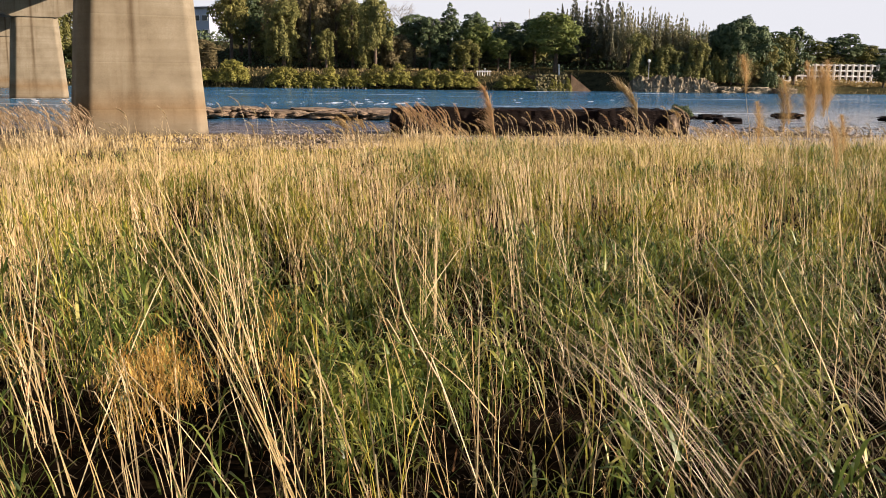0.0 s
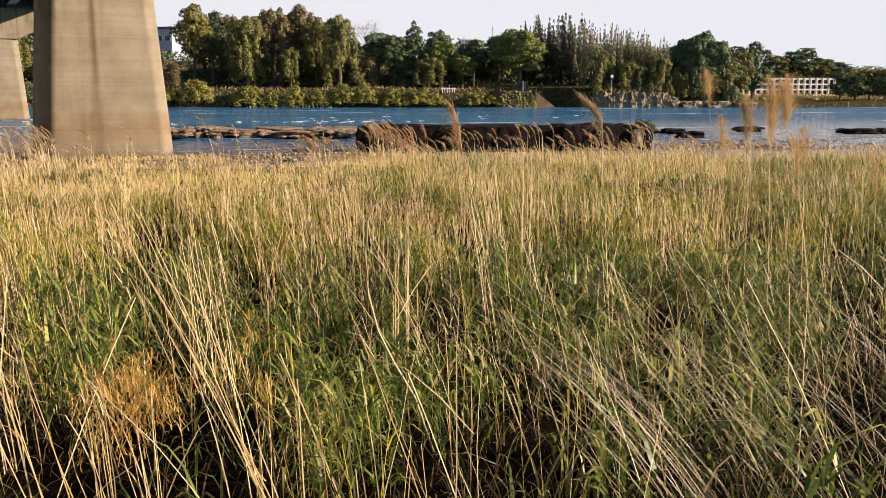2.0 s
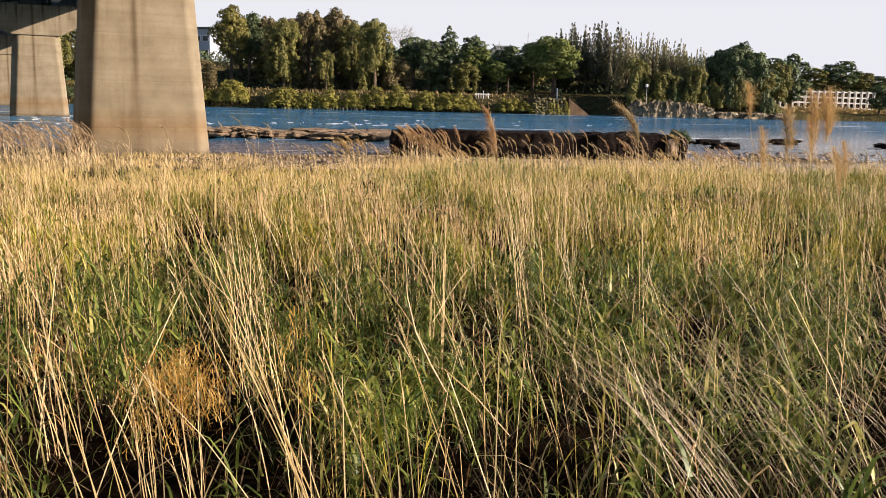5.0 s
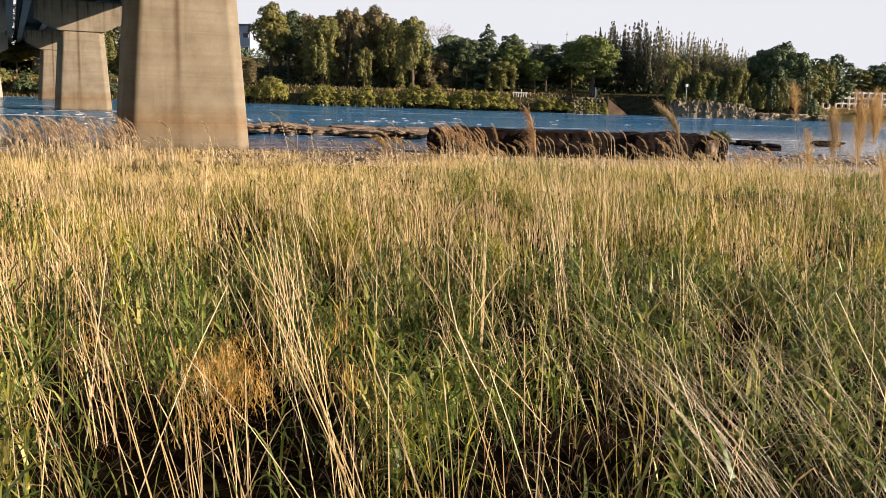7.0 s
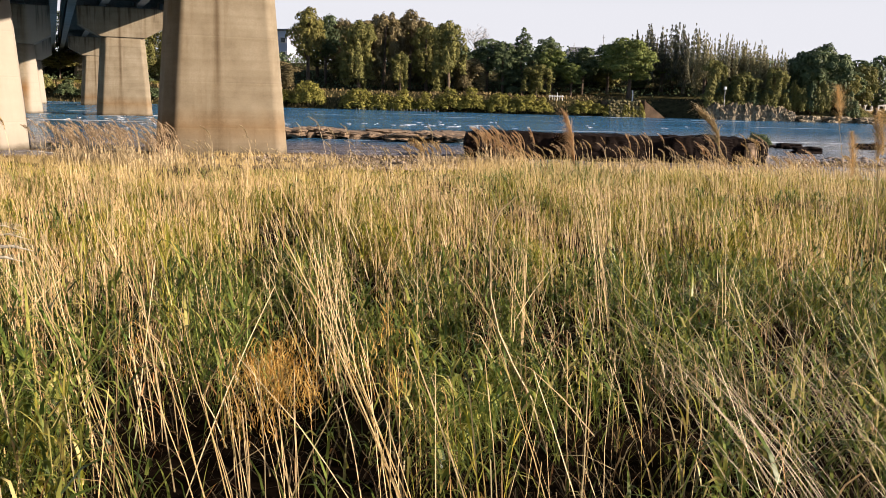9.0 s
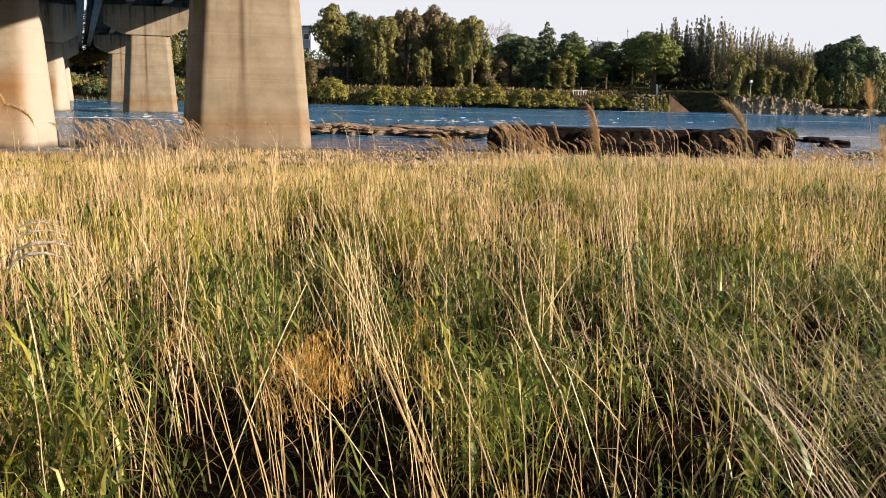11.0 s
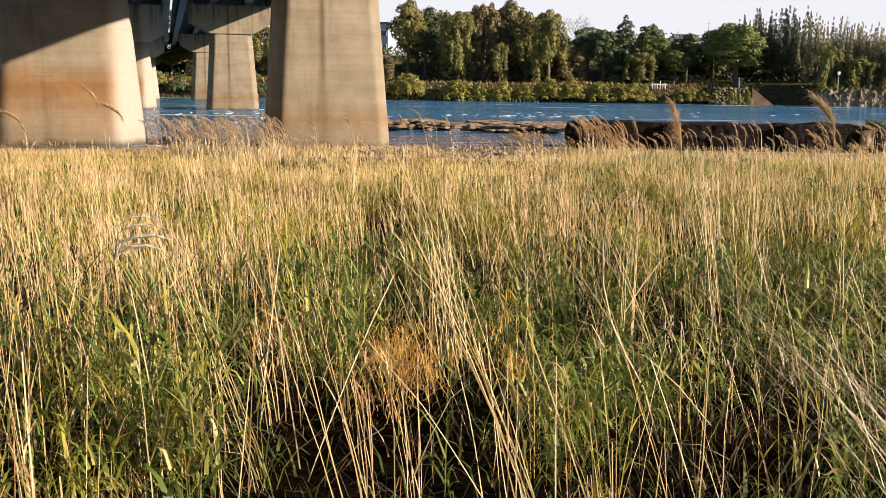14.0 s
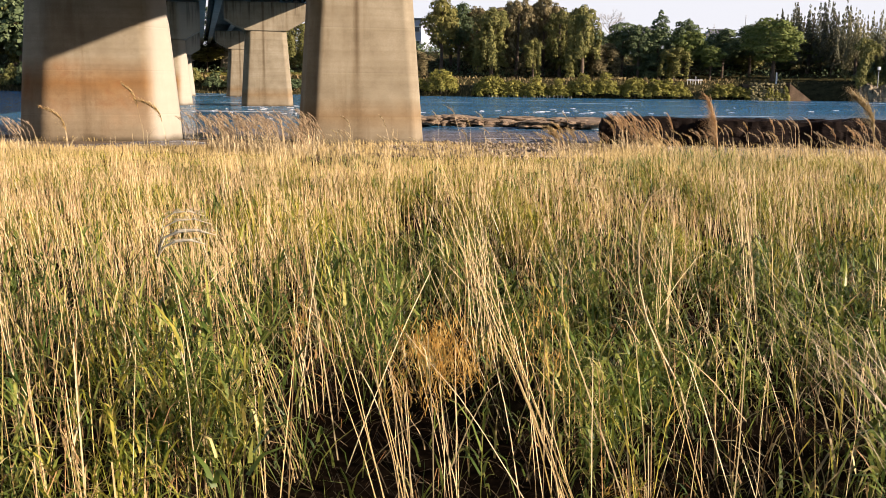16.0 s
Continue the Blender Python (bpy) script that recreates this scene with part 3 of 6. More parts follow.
def build_deck(cx, cy, half):
    d = root("bridge_deck", cx, cy, 0, AXIS, "grey girder bridge deck carried on concrete piers", "bridge deck")
    y0, y1 = -62, 170
    for off in (-half + 0.35, -half / 3, half / 3, half - 0.35):
        bm = bmesh.new()
        box(bm, off - 0.02, off + 0.02, y0, y1, 8.36, 9.92)
        box(bm, off - 0.3, off + 0.3, y0, y1, 8.32, 8.36)
        box(bm, off - 0.25, off + 0.25, y0, y1, 9.92, 9.95)
        for k in range(int((y1 - y0) / 4.0)):
            box(bm, off - 0.18, off + 0.18, y0 + 2 + 4 * k, y0 + 2.03 + 4 * k, 8.364, 9.916)
        part("girder", bm, M_GIRDER, d, "grey painted steel plate girder")
    for k in range(int((y1 - y0) / 8.0)):
        bm = bmesh.new()
        box(bm, -half + 0.37, half - 0.37, y0 + 4.2 + 8 * k, y0 + 4.35 + 8 * k, 8.7, 9.5)
        part("cross_beam", bm, M_GIRDER, d)
    bm = bmesh.new()
    box(bm, -half, half, y0, y1, 9.954, 10.25)
    part("slab", bm, M_DECK, d)
    for s in (-1, 1):
        bm = bmesh.new()
        box(bm, s * half - 0.12, s * half + 0.12, y0, y1, 10.254, 11.2)
        part("parapet", bm, M_DECK, d)
    return d


build_deck(*PIER_A, 3.92)
build_deck(*PIER_B, 4.05)


# ---- rocks of the shore ----
def rock_mesh(rng, sx, sy, sz, rough=0.16, sub=3, square=0.6):
    """A weathered rock: blocky, cracked and uneven."""
    bm = bmesh.new()
    bmesh.ops.create_icosphere(bm, subdivisions=sub, radius=1)
    seed = Vector(rng.uniform(-50, 50, 3))
    big = Vector((sx, sy, sz))
    for v in bm.verts:
        c = v.co.normalized()
        m = max(abs(c.x), abs(c.y), abs(c.z))
        c = c * (1 - square) + (c / m) * square * 0.85
        q = Vector((c.x * sx, c.y * sy, c.z * sz))
        n = c.normalized()
        crack = abs(noise.noise(q * 1.7 + seed))
        d = rough * (noise.noise(c * 1.3 + seed) + 0.6 * noise.noise(q * 3.1 + seed) + 0.35 * noise.noise(q * 7.0 + seed) - 0.8 * max(0.0, 0.18 - crack) * 3)
        v.co = q + Vector((n.x * d * sx, n.y * d * sy, n.z * d * sz * 1.3))
    return bm


rng = np.random.default_rng(7)
ledge = root("rock_ledge", 7.7, 32.2, -0.1, -2, "long dark wet rock ledge beside the pebbly shore", "rock ledge")
for lx, w, hgt, square in ((-4.75, 0.95, 0.94, 0.7), (-3.95, 1.15, 0.99, 0.75), (-2.6, 2.2, 0.97, 0.9), (-0.6, 2.6, 0.95, 0.94), (1.3, 2.4, 0.93, 0.94), (3.0, 2.1, 0.98, 0.9), (4.3, 1.2, 0.97, 0.85), (5.0, 0.8, 0.9, 0.8)):
    bm = rock_mesh(rng, w * 0.6, rng.uniform(0.85, 1.1), hgt * 0.56, 0.1, 5, square)
    bmesh.ops.rotate(bm, cent=(0, 0, 0), matrix=Matrix.Rotation(rng.uniform(-0.08, 0.08), 3, "Z"), verts=bm.verts[:])
    bmesh.ops.translate(bm, vec=(lx, rng.uniform(-0.15, 0.15), hgt * 0.44), verts=bm.verts[:])
    part("rock", bm, M_DARKROCK, ledge)
bm = rock_mesh(rng, 0.24, 0.4, 0.34, 0.14, 4, 0.95)
bmesh.ops.translate(bm, vec=(4.75, -0.62, 0.42), verts=bm.verts[:])
part("end_block", bm, M_TANROCK, ledge, "paler block at the end of the ledge")

shelf = root("bedrock_shelf", -1.2, 44.5, -0.1, -3, "low tan layered bedrock shelf rising out of the river", "bedrock shelf")
for k in range(30):
    w, l = rng.uniform(0.5, 1.6), rng.uniform(0.6, 1.8)
    bm = rock_mesh(rng, w, l, rng.uniform(0.1, 0.22), 0.34, 4, 0.75)
    bmesh.ops.translate(bm, vec=(-6.2 + 10.5 * (k + rng.uniform(0, 1)) / 30, rng.uniform(-2.3, 3.6), rng.uniform(0.05, 0.2)), verts=bm.verts[:])
    part("slab", bm, M_TANROCK, shelf)


def pebble_field(name, n, region, size, material, label, seed):
    """Many rounded stones lying on the shore, as one piece of stuff."""
    r = np.random.default_rng(seed)
    bm = bmesh.new()
    bmesh.ops.create_icosphere(bm, subdivisions=1, radius=1)
    bm.verts.ensure_lookup_table()
    v0 = np.array([v.co[:] for v in bm.verts])
    f0 = np.array([[v.index for v in f.verts] for f in bm.faces])
    bm.free()
    x = r.uniform(region[0], region[1], n)
    y = r.uniform(region[2], region[3], n)
    s = size * np.exp(r.normal(0, 0.45, n))
    z = np.maximum(height(x, y), WATER - 0.05) + s * 0.25
    a = r.uniform(0, math.tau, n)
    sc = np.stack([s * r.uniform(0.8, 1.5, n), s * r.uniform(0.7, 1.1, n), s * r.uniform(0.4, 0.75, n)], 1)
    v = v0[None] * (1 + 0.12 * r.standard_normal((n, len(v0), 1))) * sc[:, None]
    vx = v[:, :, 0] * np.cos(a)[:, None] - v[:, :, 1] * np.sin(a)[:, None]
    vy = v[:, :, 0] * np.sin(a)[:, None] + v[:, :, 1] * np.cos(a)[:, None]
    v = np.stack([vx + x[:, None], vy + y[:, None], v[:, :, 2] + z[:, None]], 2).reshape(-1, 3)
    f = (f0[None] + (np.arange(n) * len(v0))[:, None, None]).reshape(-1, 3)
    me = bpy.data.meshes.new(name)
    me.from_pydata(v.tolist(), [], f.tolist())
    return tagged(mesh_object(name, me, material, smooth=True), label, "pebbles", kind="stuff")


pebble_field("shore_rubble", 1500, (-1.9, 1.9, 23.6, 27.8), 0.036, M_PEBBLE, "pale grey rubble in a gap of the shore grass", 5)
pebble_field("pebbles", 1100, (-4.5, 7.0, 26.0, 31.0), 0.034, M_PEBBLE, "pale rounded river pebbles strewn along the shore", 3)
pebble_field("stone_bar", 2400, (12.5, 24.0, 31.5, 38.0), 0.05, M_PEBBLE, "low bar of brown stones in shallow water", 4)
for k, (bx, by, w) in enumerate(((17.5, 44, 1.2), (19.5, 44.4, 0.8), (24.5, 46, 1.0), (29, 43, 1.5), (31.0, 43.3, 0.9), (18.7, 40.5, 0.9), (13.4, 40.5, 0.7), (-9.5, 50, 1.2), (-24, 52, 1.6))):
    bm = rock_mesh(rng, w * 0.8, 0.5, 0.15, 0.42, 4, 0.5)
    ob = part("river_rock", bm, M_DARKROCK, None)
    ob.location = (bx, by, 0.0)
    tagged(ob, "low dark wet rock breaking the river surface", "rock", "rocks in the river")


def build_riffles(n, cx, cy, sx, sy, seed):
    """Small breaking wavelets on the river: low ragged ridges of foam."""
    r = np.random.default_rng(seed)
    bm = bmesh.new()
    for k in range(n):
        x, y = cx + r.normal(0, sx), cy + r.normal(0, sy)
        w = r.uniform(0.06, 0.32)
        a = r.uniform(-0.25, 0.25)
        m = 5
        front, crest, back = [], [], []
        for i in range(m + 1):
            u = i / m - 0.5
            fat = (1 - 4 * u * u) * r.uniform(0.6, 1.2)
            px, py = x + 2 * u * w * math.cos(a), y + 2 * u * w * math.sin(a) + r.normal(0, 0.03)
            front.append(bm.verts.new((px, py - 0.05 * fat, WATER + 0.004)))
            crest.append(bm.verts.new((px, py, WATER + 0.006 + 0.025 * fat)))
            back.append(bm.verts.new((px, py + 0.08 * fat, WATER + 0.004)))
        for i in range(m):
            bm.faces.new((front[i], front[i + 1], crest[i + 1], crest[i]))
            bm.faces.new((crest[i], crest[i + 1], back[i + 1], back[i]))
    return tagged(part("river_riffles", bm, M_FOAM), "white riffles breaking on the blue river", "riffles", kind="stuff")


build_riffles(26, 2.4, 68.5, 2.6, 2.0, 61)
build_riffles(14, 8.0, 76.0, 15.0, 9.0, 62)
build_riffles(46, -19.0, 66.0, 5.0, 6.0, 63)
build_riffles(30, 12.0, 48.0, 6.0, 4.0, 64)


# ---- the far bank: trees, bushes, walls, houses ----
def leaf_shell(r, lobes, leaf, dense, hang=0.0, up=0.2):
    """Small leaf sprays over the lobes of a crown: they face outwards, and hang where the foliage droops."""
    L = np.array(lobes, float)
    area = 4 * math.pi * ((L[:, 3] * L[:, 4]) ** 1.6 / 3 + (L[:, 3] * L[:, 5]) ** 1.6 / 3 + (L[:, 4] * L[:, 5]) ** 1.6 / 3) ** (1 / 1.6)
    lb = np.repeat(L, np.maximum(12, (area * dense).astype(int)), 0)
    n = len(lb)
    d = r.standard_normal((n, 3))
    d /= np.linalg.norm(d, axis=1)[:, None]
    d[:, 2] = np.where(d[:, 2] < -0.45, -d[:, 2], d[:, 2])
    ph = r.uniform(0, math.tau, 6)
    ragged = 1 + 0.1 * np.sin(d[:, 0] * 7 + lb[:, 2] * 3 + ph[0]) + 0.1 * np.sin(d[:, 2] * 9 + lb[:, 0] * 4 + ph[1])
    c = lb[:, :3] + d * lb[:, 3:] * (ragged * (0.8 + 0.28 * r.random(n)))[:, None]
    inside = np.full(n, 9.0)
    for row in L:
        q = np.sqrt((((c - row[:3]) / row[3:]) ** 2).sum(1))
        inside = np.minimum(inside, q)
    ok = (inside > 0.7) & (c[:, 2] > 0.05)
    c, d, lb = c[ok], d[ok], lb[ok]
    n = len(c)
    nrm = d / lb[:, 3:]
    nrm /= np.linalg.norm(nrm, axis=1)[:, None]
    nrm += 0.26 * r.standard_normal((n, 3)) + np.array([0, 0, up])
    nrm /= np.linalg.norm(nrm, axis=1)[:, None]
    a = np.cross(nrm, np.where(np.abs(nrm[:, 2:3]) < 0.95, np.array([[0, 0, 1.0]]), np.array([[1.0, 0, 0]])))
    a /= np.linalg.norm(a, axis=1)[:, None]
    b = np.cross(nrm, a)
    f = (r.uniform(-math.pi, math.pi, n) * (1 - 0.85 * hang))[:, None]
    a, b = a * np.cos(f) + b * np.sin(f), b * np.cos(f) - a * np.sin(f)
    s = leaf * r.uniform(0.55, 1.35, n)[:, None]
    sa, sb = s * (1 - 0.5 * hang), s * (0.85 + 0.75 * hang)
    v = np.stack([c - b * sb * 0.55, c + a * sa * 0.5 + b * sb * 0.05, c + b * sb * 0.5, c - a * sa * 0.5 - b * sb * 0.05], 1)
    v += 0.1 * leaf * r.standard_normal(v.shape)
    return v.reshape(-1, 3), np.arange(n * 4).reshape(-1, 4)


def around_axis(r, n, skip):
    """Directions spread evenly over a ball, some of them left out."""
    for k in range(n):
        if r.random() < skip:
            continue
        z = 1 - 2 * (k + 0.5) / n
        a, q = k * 2.39996 + r.normal(0, 0.25), math.sqrt(1 - z * z)
        yield q * math.cos(a), q * math.sin(a), z


def crown_round(r, low=0.26, n=30):
    """A broad crown, 8 m across and 12 m up, of rounded boughs with gaps between them."""
    zc, hz = 12 * (1 + low) / 2, 12 * (1 - low) / 2
    lobes = [(r.normal(0, 0.3), r.normal(0, 0.3), zc, 2.2, 2.2, hz * 0.6)]
    for x, y, z in around_axis(r, n, 0.14):
        s = r.uniform(0.7, 1.4)
        k = r.uniform(0.72, 1.0) * (1 - 0.2 * max(0.0, -z))
        lobes.append((x * 3.1 * k, y * 3.1 * k, zc + z * hz * 0.82 * k, s * 1.15, s * 1.15, s * r.uniform(0.65, 0.95)))
    return lobes


def crown_full(r):
    return crown_round(r, 0.12, 40)


def crown_low(r):
    return crown_round(r, 0.05, 34)


def crown_drape(r, n=8):
    """A tall crown hung with vines, 8 m across and 12 m up: uneven curtains of foliage with deep gaps."""
    lobes = []
    for k in range(9):
        a, q, t = k * 2.4 + r.uniform(-0.4, 0.4), 3.0 * math.sqrt((k + 0.2) / 9), r.uniform(0.9, 1.45)
        lobes.append((q * math.cos(a), q * math.sin(a), (10.6 - 0.22 * q * q) * r.uniform(0.88, 1.0), t, t, t * r.uniform(0.7, 1.0)))
    for k in range(n):
        a, q = k * 2.4 + r.uniform(-0.5, 0.5), 3.2 * math.sqrt((k + 0.3) / n)
        z = (11.6 - 0.3 * q * q) * r.uniform(0.82, 1.0)
        end = r.uniform(0.3, 4.5)
        s = r.uniform(0.5, 0.8)
        x, y = q * math.cos(a), q * math.sin(a)
        while z > end:
            lobes.append((x, y, z - 0.4, s, s, s * r.uniform(0.9, 1.6)))
            if r.random() < 0.35:
                g, t = r.uniform(0, math.tau), s * r.uniform(0.7, 1.0)
                lobes.append((x + s * math.cos(g), y + s * math.sin(g), z - 0.6, t, t, t * 0.7))
            z -= r.uniform(0.7, 1.3)
            s = min(1.15, max(0.45, s * r.uniform(0.85, 1.22)))
            x, y = x + r.normal(0, 0.16), y + r.normal(0, 0.16)
    return lobes


def crown_cone(r):
    """A pointed evergreen, 8 m across and 12 m up."""
    lobes = [(0, 0, 5, 1.6, 1.6, 3.6), (0, 0, 11.3, 0.45, 0.45, 0.7)]
    for k in range(44):
        z = 0.8 + 10.2 * k / 44
        a = k * 2.4 + r.uniform(-0.3, 0.3)
        q = 3.4 * (1 - z / 12) ** 0.75 * r.uniform(0.75, 1.05)
        s = 0.45 + 0.85 * (1 - z / 12)
        lobes.append((q * math.cos(a), q * math.sin(a), z, s, s, s * 0.7))
    return lobes


def crown_feather(r, n=15, wide=1.0):
    """A grove of feathery culms, 8 m across and 12 m up, with thin pointed tips at uneven heights."""
    lobes = []
    for k in range(n):
        a, q = k * 2.4, 3.4 * math.sqrt((k + 0.4) / n)
        h = 12 * r.uniform(0.74, 1.0)
        bx, by = r.normal(0, 0.35, 2)
        end = r.uniform(1.0, 5.0)
        z = h
        while z > end:
            u = (h - z) / h
            s = 0.12 + 0.85 * wide * u ** 0.7
            bend = max(0.0, 1 - 3 * u)
            lobes.append((q * math.cos(a) + bx * bend + r.normal(0, 0.1), q * math.sin(a) + by * bend, z - 0.2, s, s, 0.5 + 0.4 * u))
            z -= r.uniform(0.6, 1.1)
    return lobes


def crown_dome(r):
    """A great dark dome of foliage, 12 m across and 10 m up, overhanging at its foot."""
    lobes = [(0, 0, 4.2, 4.5, 4.5, 4.4)]
    for x, y, z in around_axis(r, 90, 0.06):
        if z < -0.93:
            continue
        s = r.uniform(0.7, 1.35)
        k = r.uniform(0.86, 1.0)
        lobes.append((x * 5.2 * k, y * 5.2 * k, 4.6 + z * 4.6 * k, s, s, s * r.uniform(0.8, 1.5)))
    return lobes


def crown_shrub(r):
    """A dome of upright willow shoots, 4 m across and 3.4 m up."""
    lobes = [(0, 0, 1.1, 1.2, 1.2, 1.2)]
    for k in range(22):
        a, q = k * 2.4, 1.65 * math.sqrt((k + 0.3) / 22)
        z = (2.75 - 0.75 * q * q) * r.uniform(0.75, 1.08)
        s = r.uniform(0.28, 0.52)
        lobes.append((q * math.cos(a), q * math.sin(a), z, s, s, s * r.uniform(1.1, 1.6)))
        lobes.append((q * math.cos(a) * 1.12, q * math.sin(a) * 1.12, z * 0.45, s * 1.1, s * 1.1, s * 1.3))
    return lobes


def trunk_mesh(r, thick=0.32):
    """Trunk of a tree 12 m up."""
    bm = bmesh.new()
    bend = r.uniform(-0.4, 0.4, 2)
    tube(bm, [(0, 0, -0.5), (bend[0] * 0.5, bend[1] * 0.5, 3.5), (bend[0], bend[1], 7.4), (bend[0] * 1.2, bend[1], 10)], [thick * 1.3, thick, thick * 0.65, thick * 0.2], 8)
    return bm


def limb_mesh(r, thick=0.17):
    """One limb, from the trunk outwards and up."""
    bm = bmesh.new()
    z, q = r.uniform(2.8, 6.5), r.uniform(1.8, 2.7)
    tube(bm, [(0, 0, z), (q * 0.45, r.normal(0, 0.2), z + 1.1), (q, r.normal(0, 0.3), z + r.uniform(1.7, 3.0))], [thick, thick * 0.66, thick * 0.2], 6)
    return bm


def mesh_of(name, bm, material):
    me = bpy.data.meshes.new(name)
    bm.to_mesh(me)
    bm.free()
    me.materials.append(material)
    return me


def crown_set(shape, material, leaf, dense, count, seed, hang=0.0):
    made = []
    for k in range(count):
        r = np.random.default_rng(seed + k)
        me = quads_mesh("crown", *leaf_shell(r, shape(r), leaf, dense, hang))
        me.materials.append(material)
        made.append(me)
    return made


rng = np.random.default_rng(21)
TRUNKS = [mesh_of("trunk", trunk_mesh(np.random.default_rng(60 + k)), M_BARK) for k in range(3)]
BOUGHS = [mesh_of("limb", limb_mesh(np.random.default_rng(70 + k)), M_BARK) for k in range(5)]
# kind: size of the built crown, crowns close by, crowns far off, label
TREES = {
    "dark": (8, 12, crown_set(crown_round, M_CROWN_DARK, 0.35, 17, 3, 100), crown_set(crown_low, M_CROWN_DARK, 0.58, 6, 2, 300), "dark evergreen broadleaf tree on the far bank"),
    "green": (8, 12, crown_set(crown_round, M_CROWN_GREEN, 0.35, 18, 3, 110), crown_set(crown_low, M_CROWN_GREEN, 0.58, 6, 2, 310), "sunlit green broadleaf tree on the far bank"),
    "fullgreen": (8, 12, crown_set(crown_full, M_CROWN_GREEN, 0.3, 24, 1, 115), None, "broad sunlit green tree above the stone revetment"),
    "yellow": (8, 12, crown_set(crown_round, M_CROWN_YELLOW, 0.35, 17, 2, 160), crown_set(crown_low, M_CROWN_YELLOW, 0.58, 6, 2, 320), "yellow-green tree in low sun on the far bank"),
    "olive": (8, 12, crown_set(crown_drape, M_CROWN_OLIVE, 0.31, 18, 4, 120, 0.6), crown_set(crown_low, M_CROWN_OLIVE, 0.58, 6, 2, 330), "olive-green tree hung with vines on the far bank"),
    "brown": (8, 12, crown_set(crown_drape, M_CROWN_BROWN, 0.31, 18, 3, 130, 0.6), crown_set(crown_low, M_CROWN_BROWN, 0.58, 6, 2, 340), "brownish autumn tree draped with creepers"),
    "cone": (8, 12, crown_set(crown_cone, M_CROWN_DARK, 0.32, 20, 1, 140, 0.3), None, "pointed dark evergreen tree on the far bank"),
    "bamboo": (8, 12, crown_set(crown_feather, M_BAMBOO, 0.27, 17, 3, 150, 0.9), None, "feathery grey-green bamboo grove on the far bank"),
    "cedar": (8, 12, crown_set(crown_feather, M_CEDAR, 0.29, 17, 2, 155, 0.8), None, "dark feathery cedar grove with pointed tips"),
    "dome": (12, 10, crown_set(crown_dome, M_CROWN_DARK, 0.36, 16, 1, 180, 0.4), None, "great dark-green domed tree overhanging the cliff foot"),
    "bush": (4, 3.4, crown_set(crown_shrub, M_CROWN_OLIVE, 0.24, 26, 2, 190, 0.5), None, "olive bush hanging over the far waterline"),
    "darkbush": (4, 3.4, crown_set(crown_shrub, M_CROWN_DARK, 0.24, 26, 2, 195, 0.4), None, "dark green bush hanging over the far waterline"),
    "shrub": (4, 3.4, crown_set(crown_shrub, M_SHRUB, 0.17, 44, 3, 170, 0.3), None, "yellow-green willow shrub at the river's edge"),
}


def build_tree(kind, x, y, w, top, far=False):
    g = float(height(x, y))
    wide, tall, close, distant, label = TREES[kind]
    name = {"shrub": "shrub", "bush": "bush", "darkbush": "bush", "bamboo": "bamboo_grove", "cedar": "cedar_grove"}.get(kind, "tree")
    sx, sz = w / wide, max(top - g, 0.8) / tall
    t = root(name, x, y, g - 0.05, rng.uniform(0, 360), label, name.replace("_", " "), "woods of the far bank" if name not in ("shrub", "bush") else "shrubs along the far waterline")
    tr = new("trunk", TRUNKS[rng.integers(3)])
    tr.parent = t
    k = sz * tall / 12
    tr.scale = (min(sx, k), min(sx, k), k)
    if not far and kind in ("dark", "green", "yellow", "fullgreen"):
        for j in range(6):
            lm = new("limb", BOUGHS[(j + int(rng.integers(5))) % 5])
            lm.parent = t
            lm.rotation_euler = (0, 0, j * 2.4)
            lm.scale = tr.scale
    crowns = distant if far else close
    cr = new("crown", crowns[rng.integers(len(crowns))])
    cr.parent = t
    cr.scale = (sx, sx, sz)
    if far:
        cr.location = (0, 0, -0.05 * sz * tall)
    return t


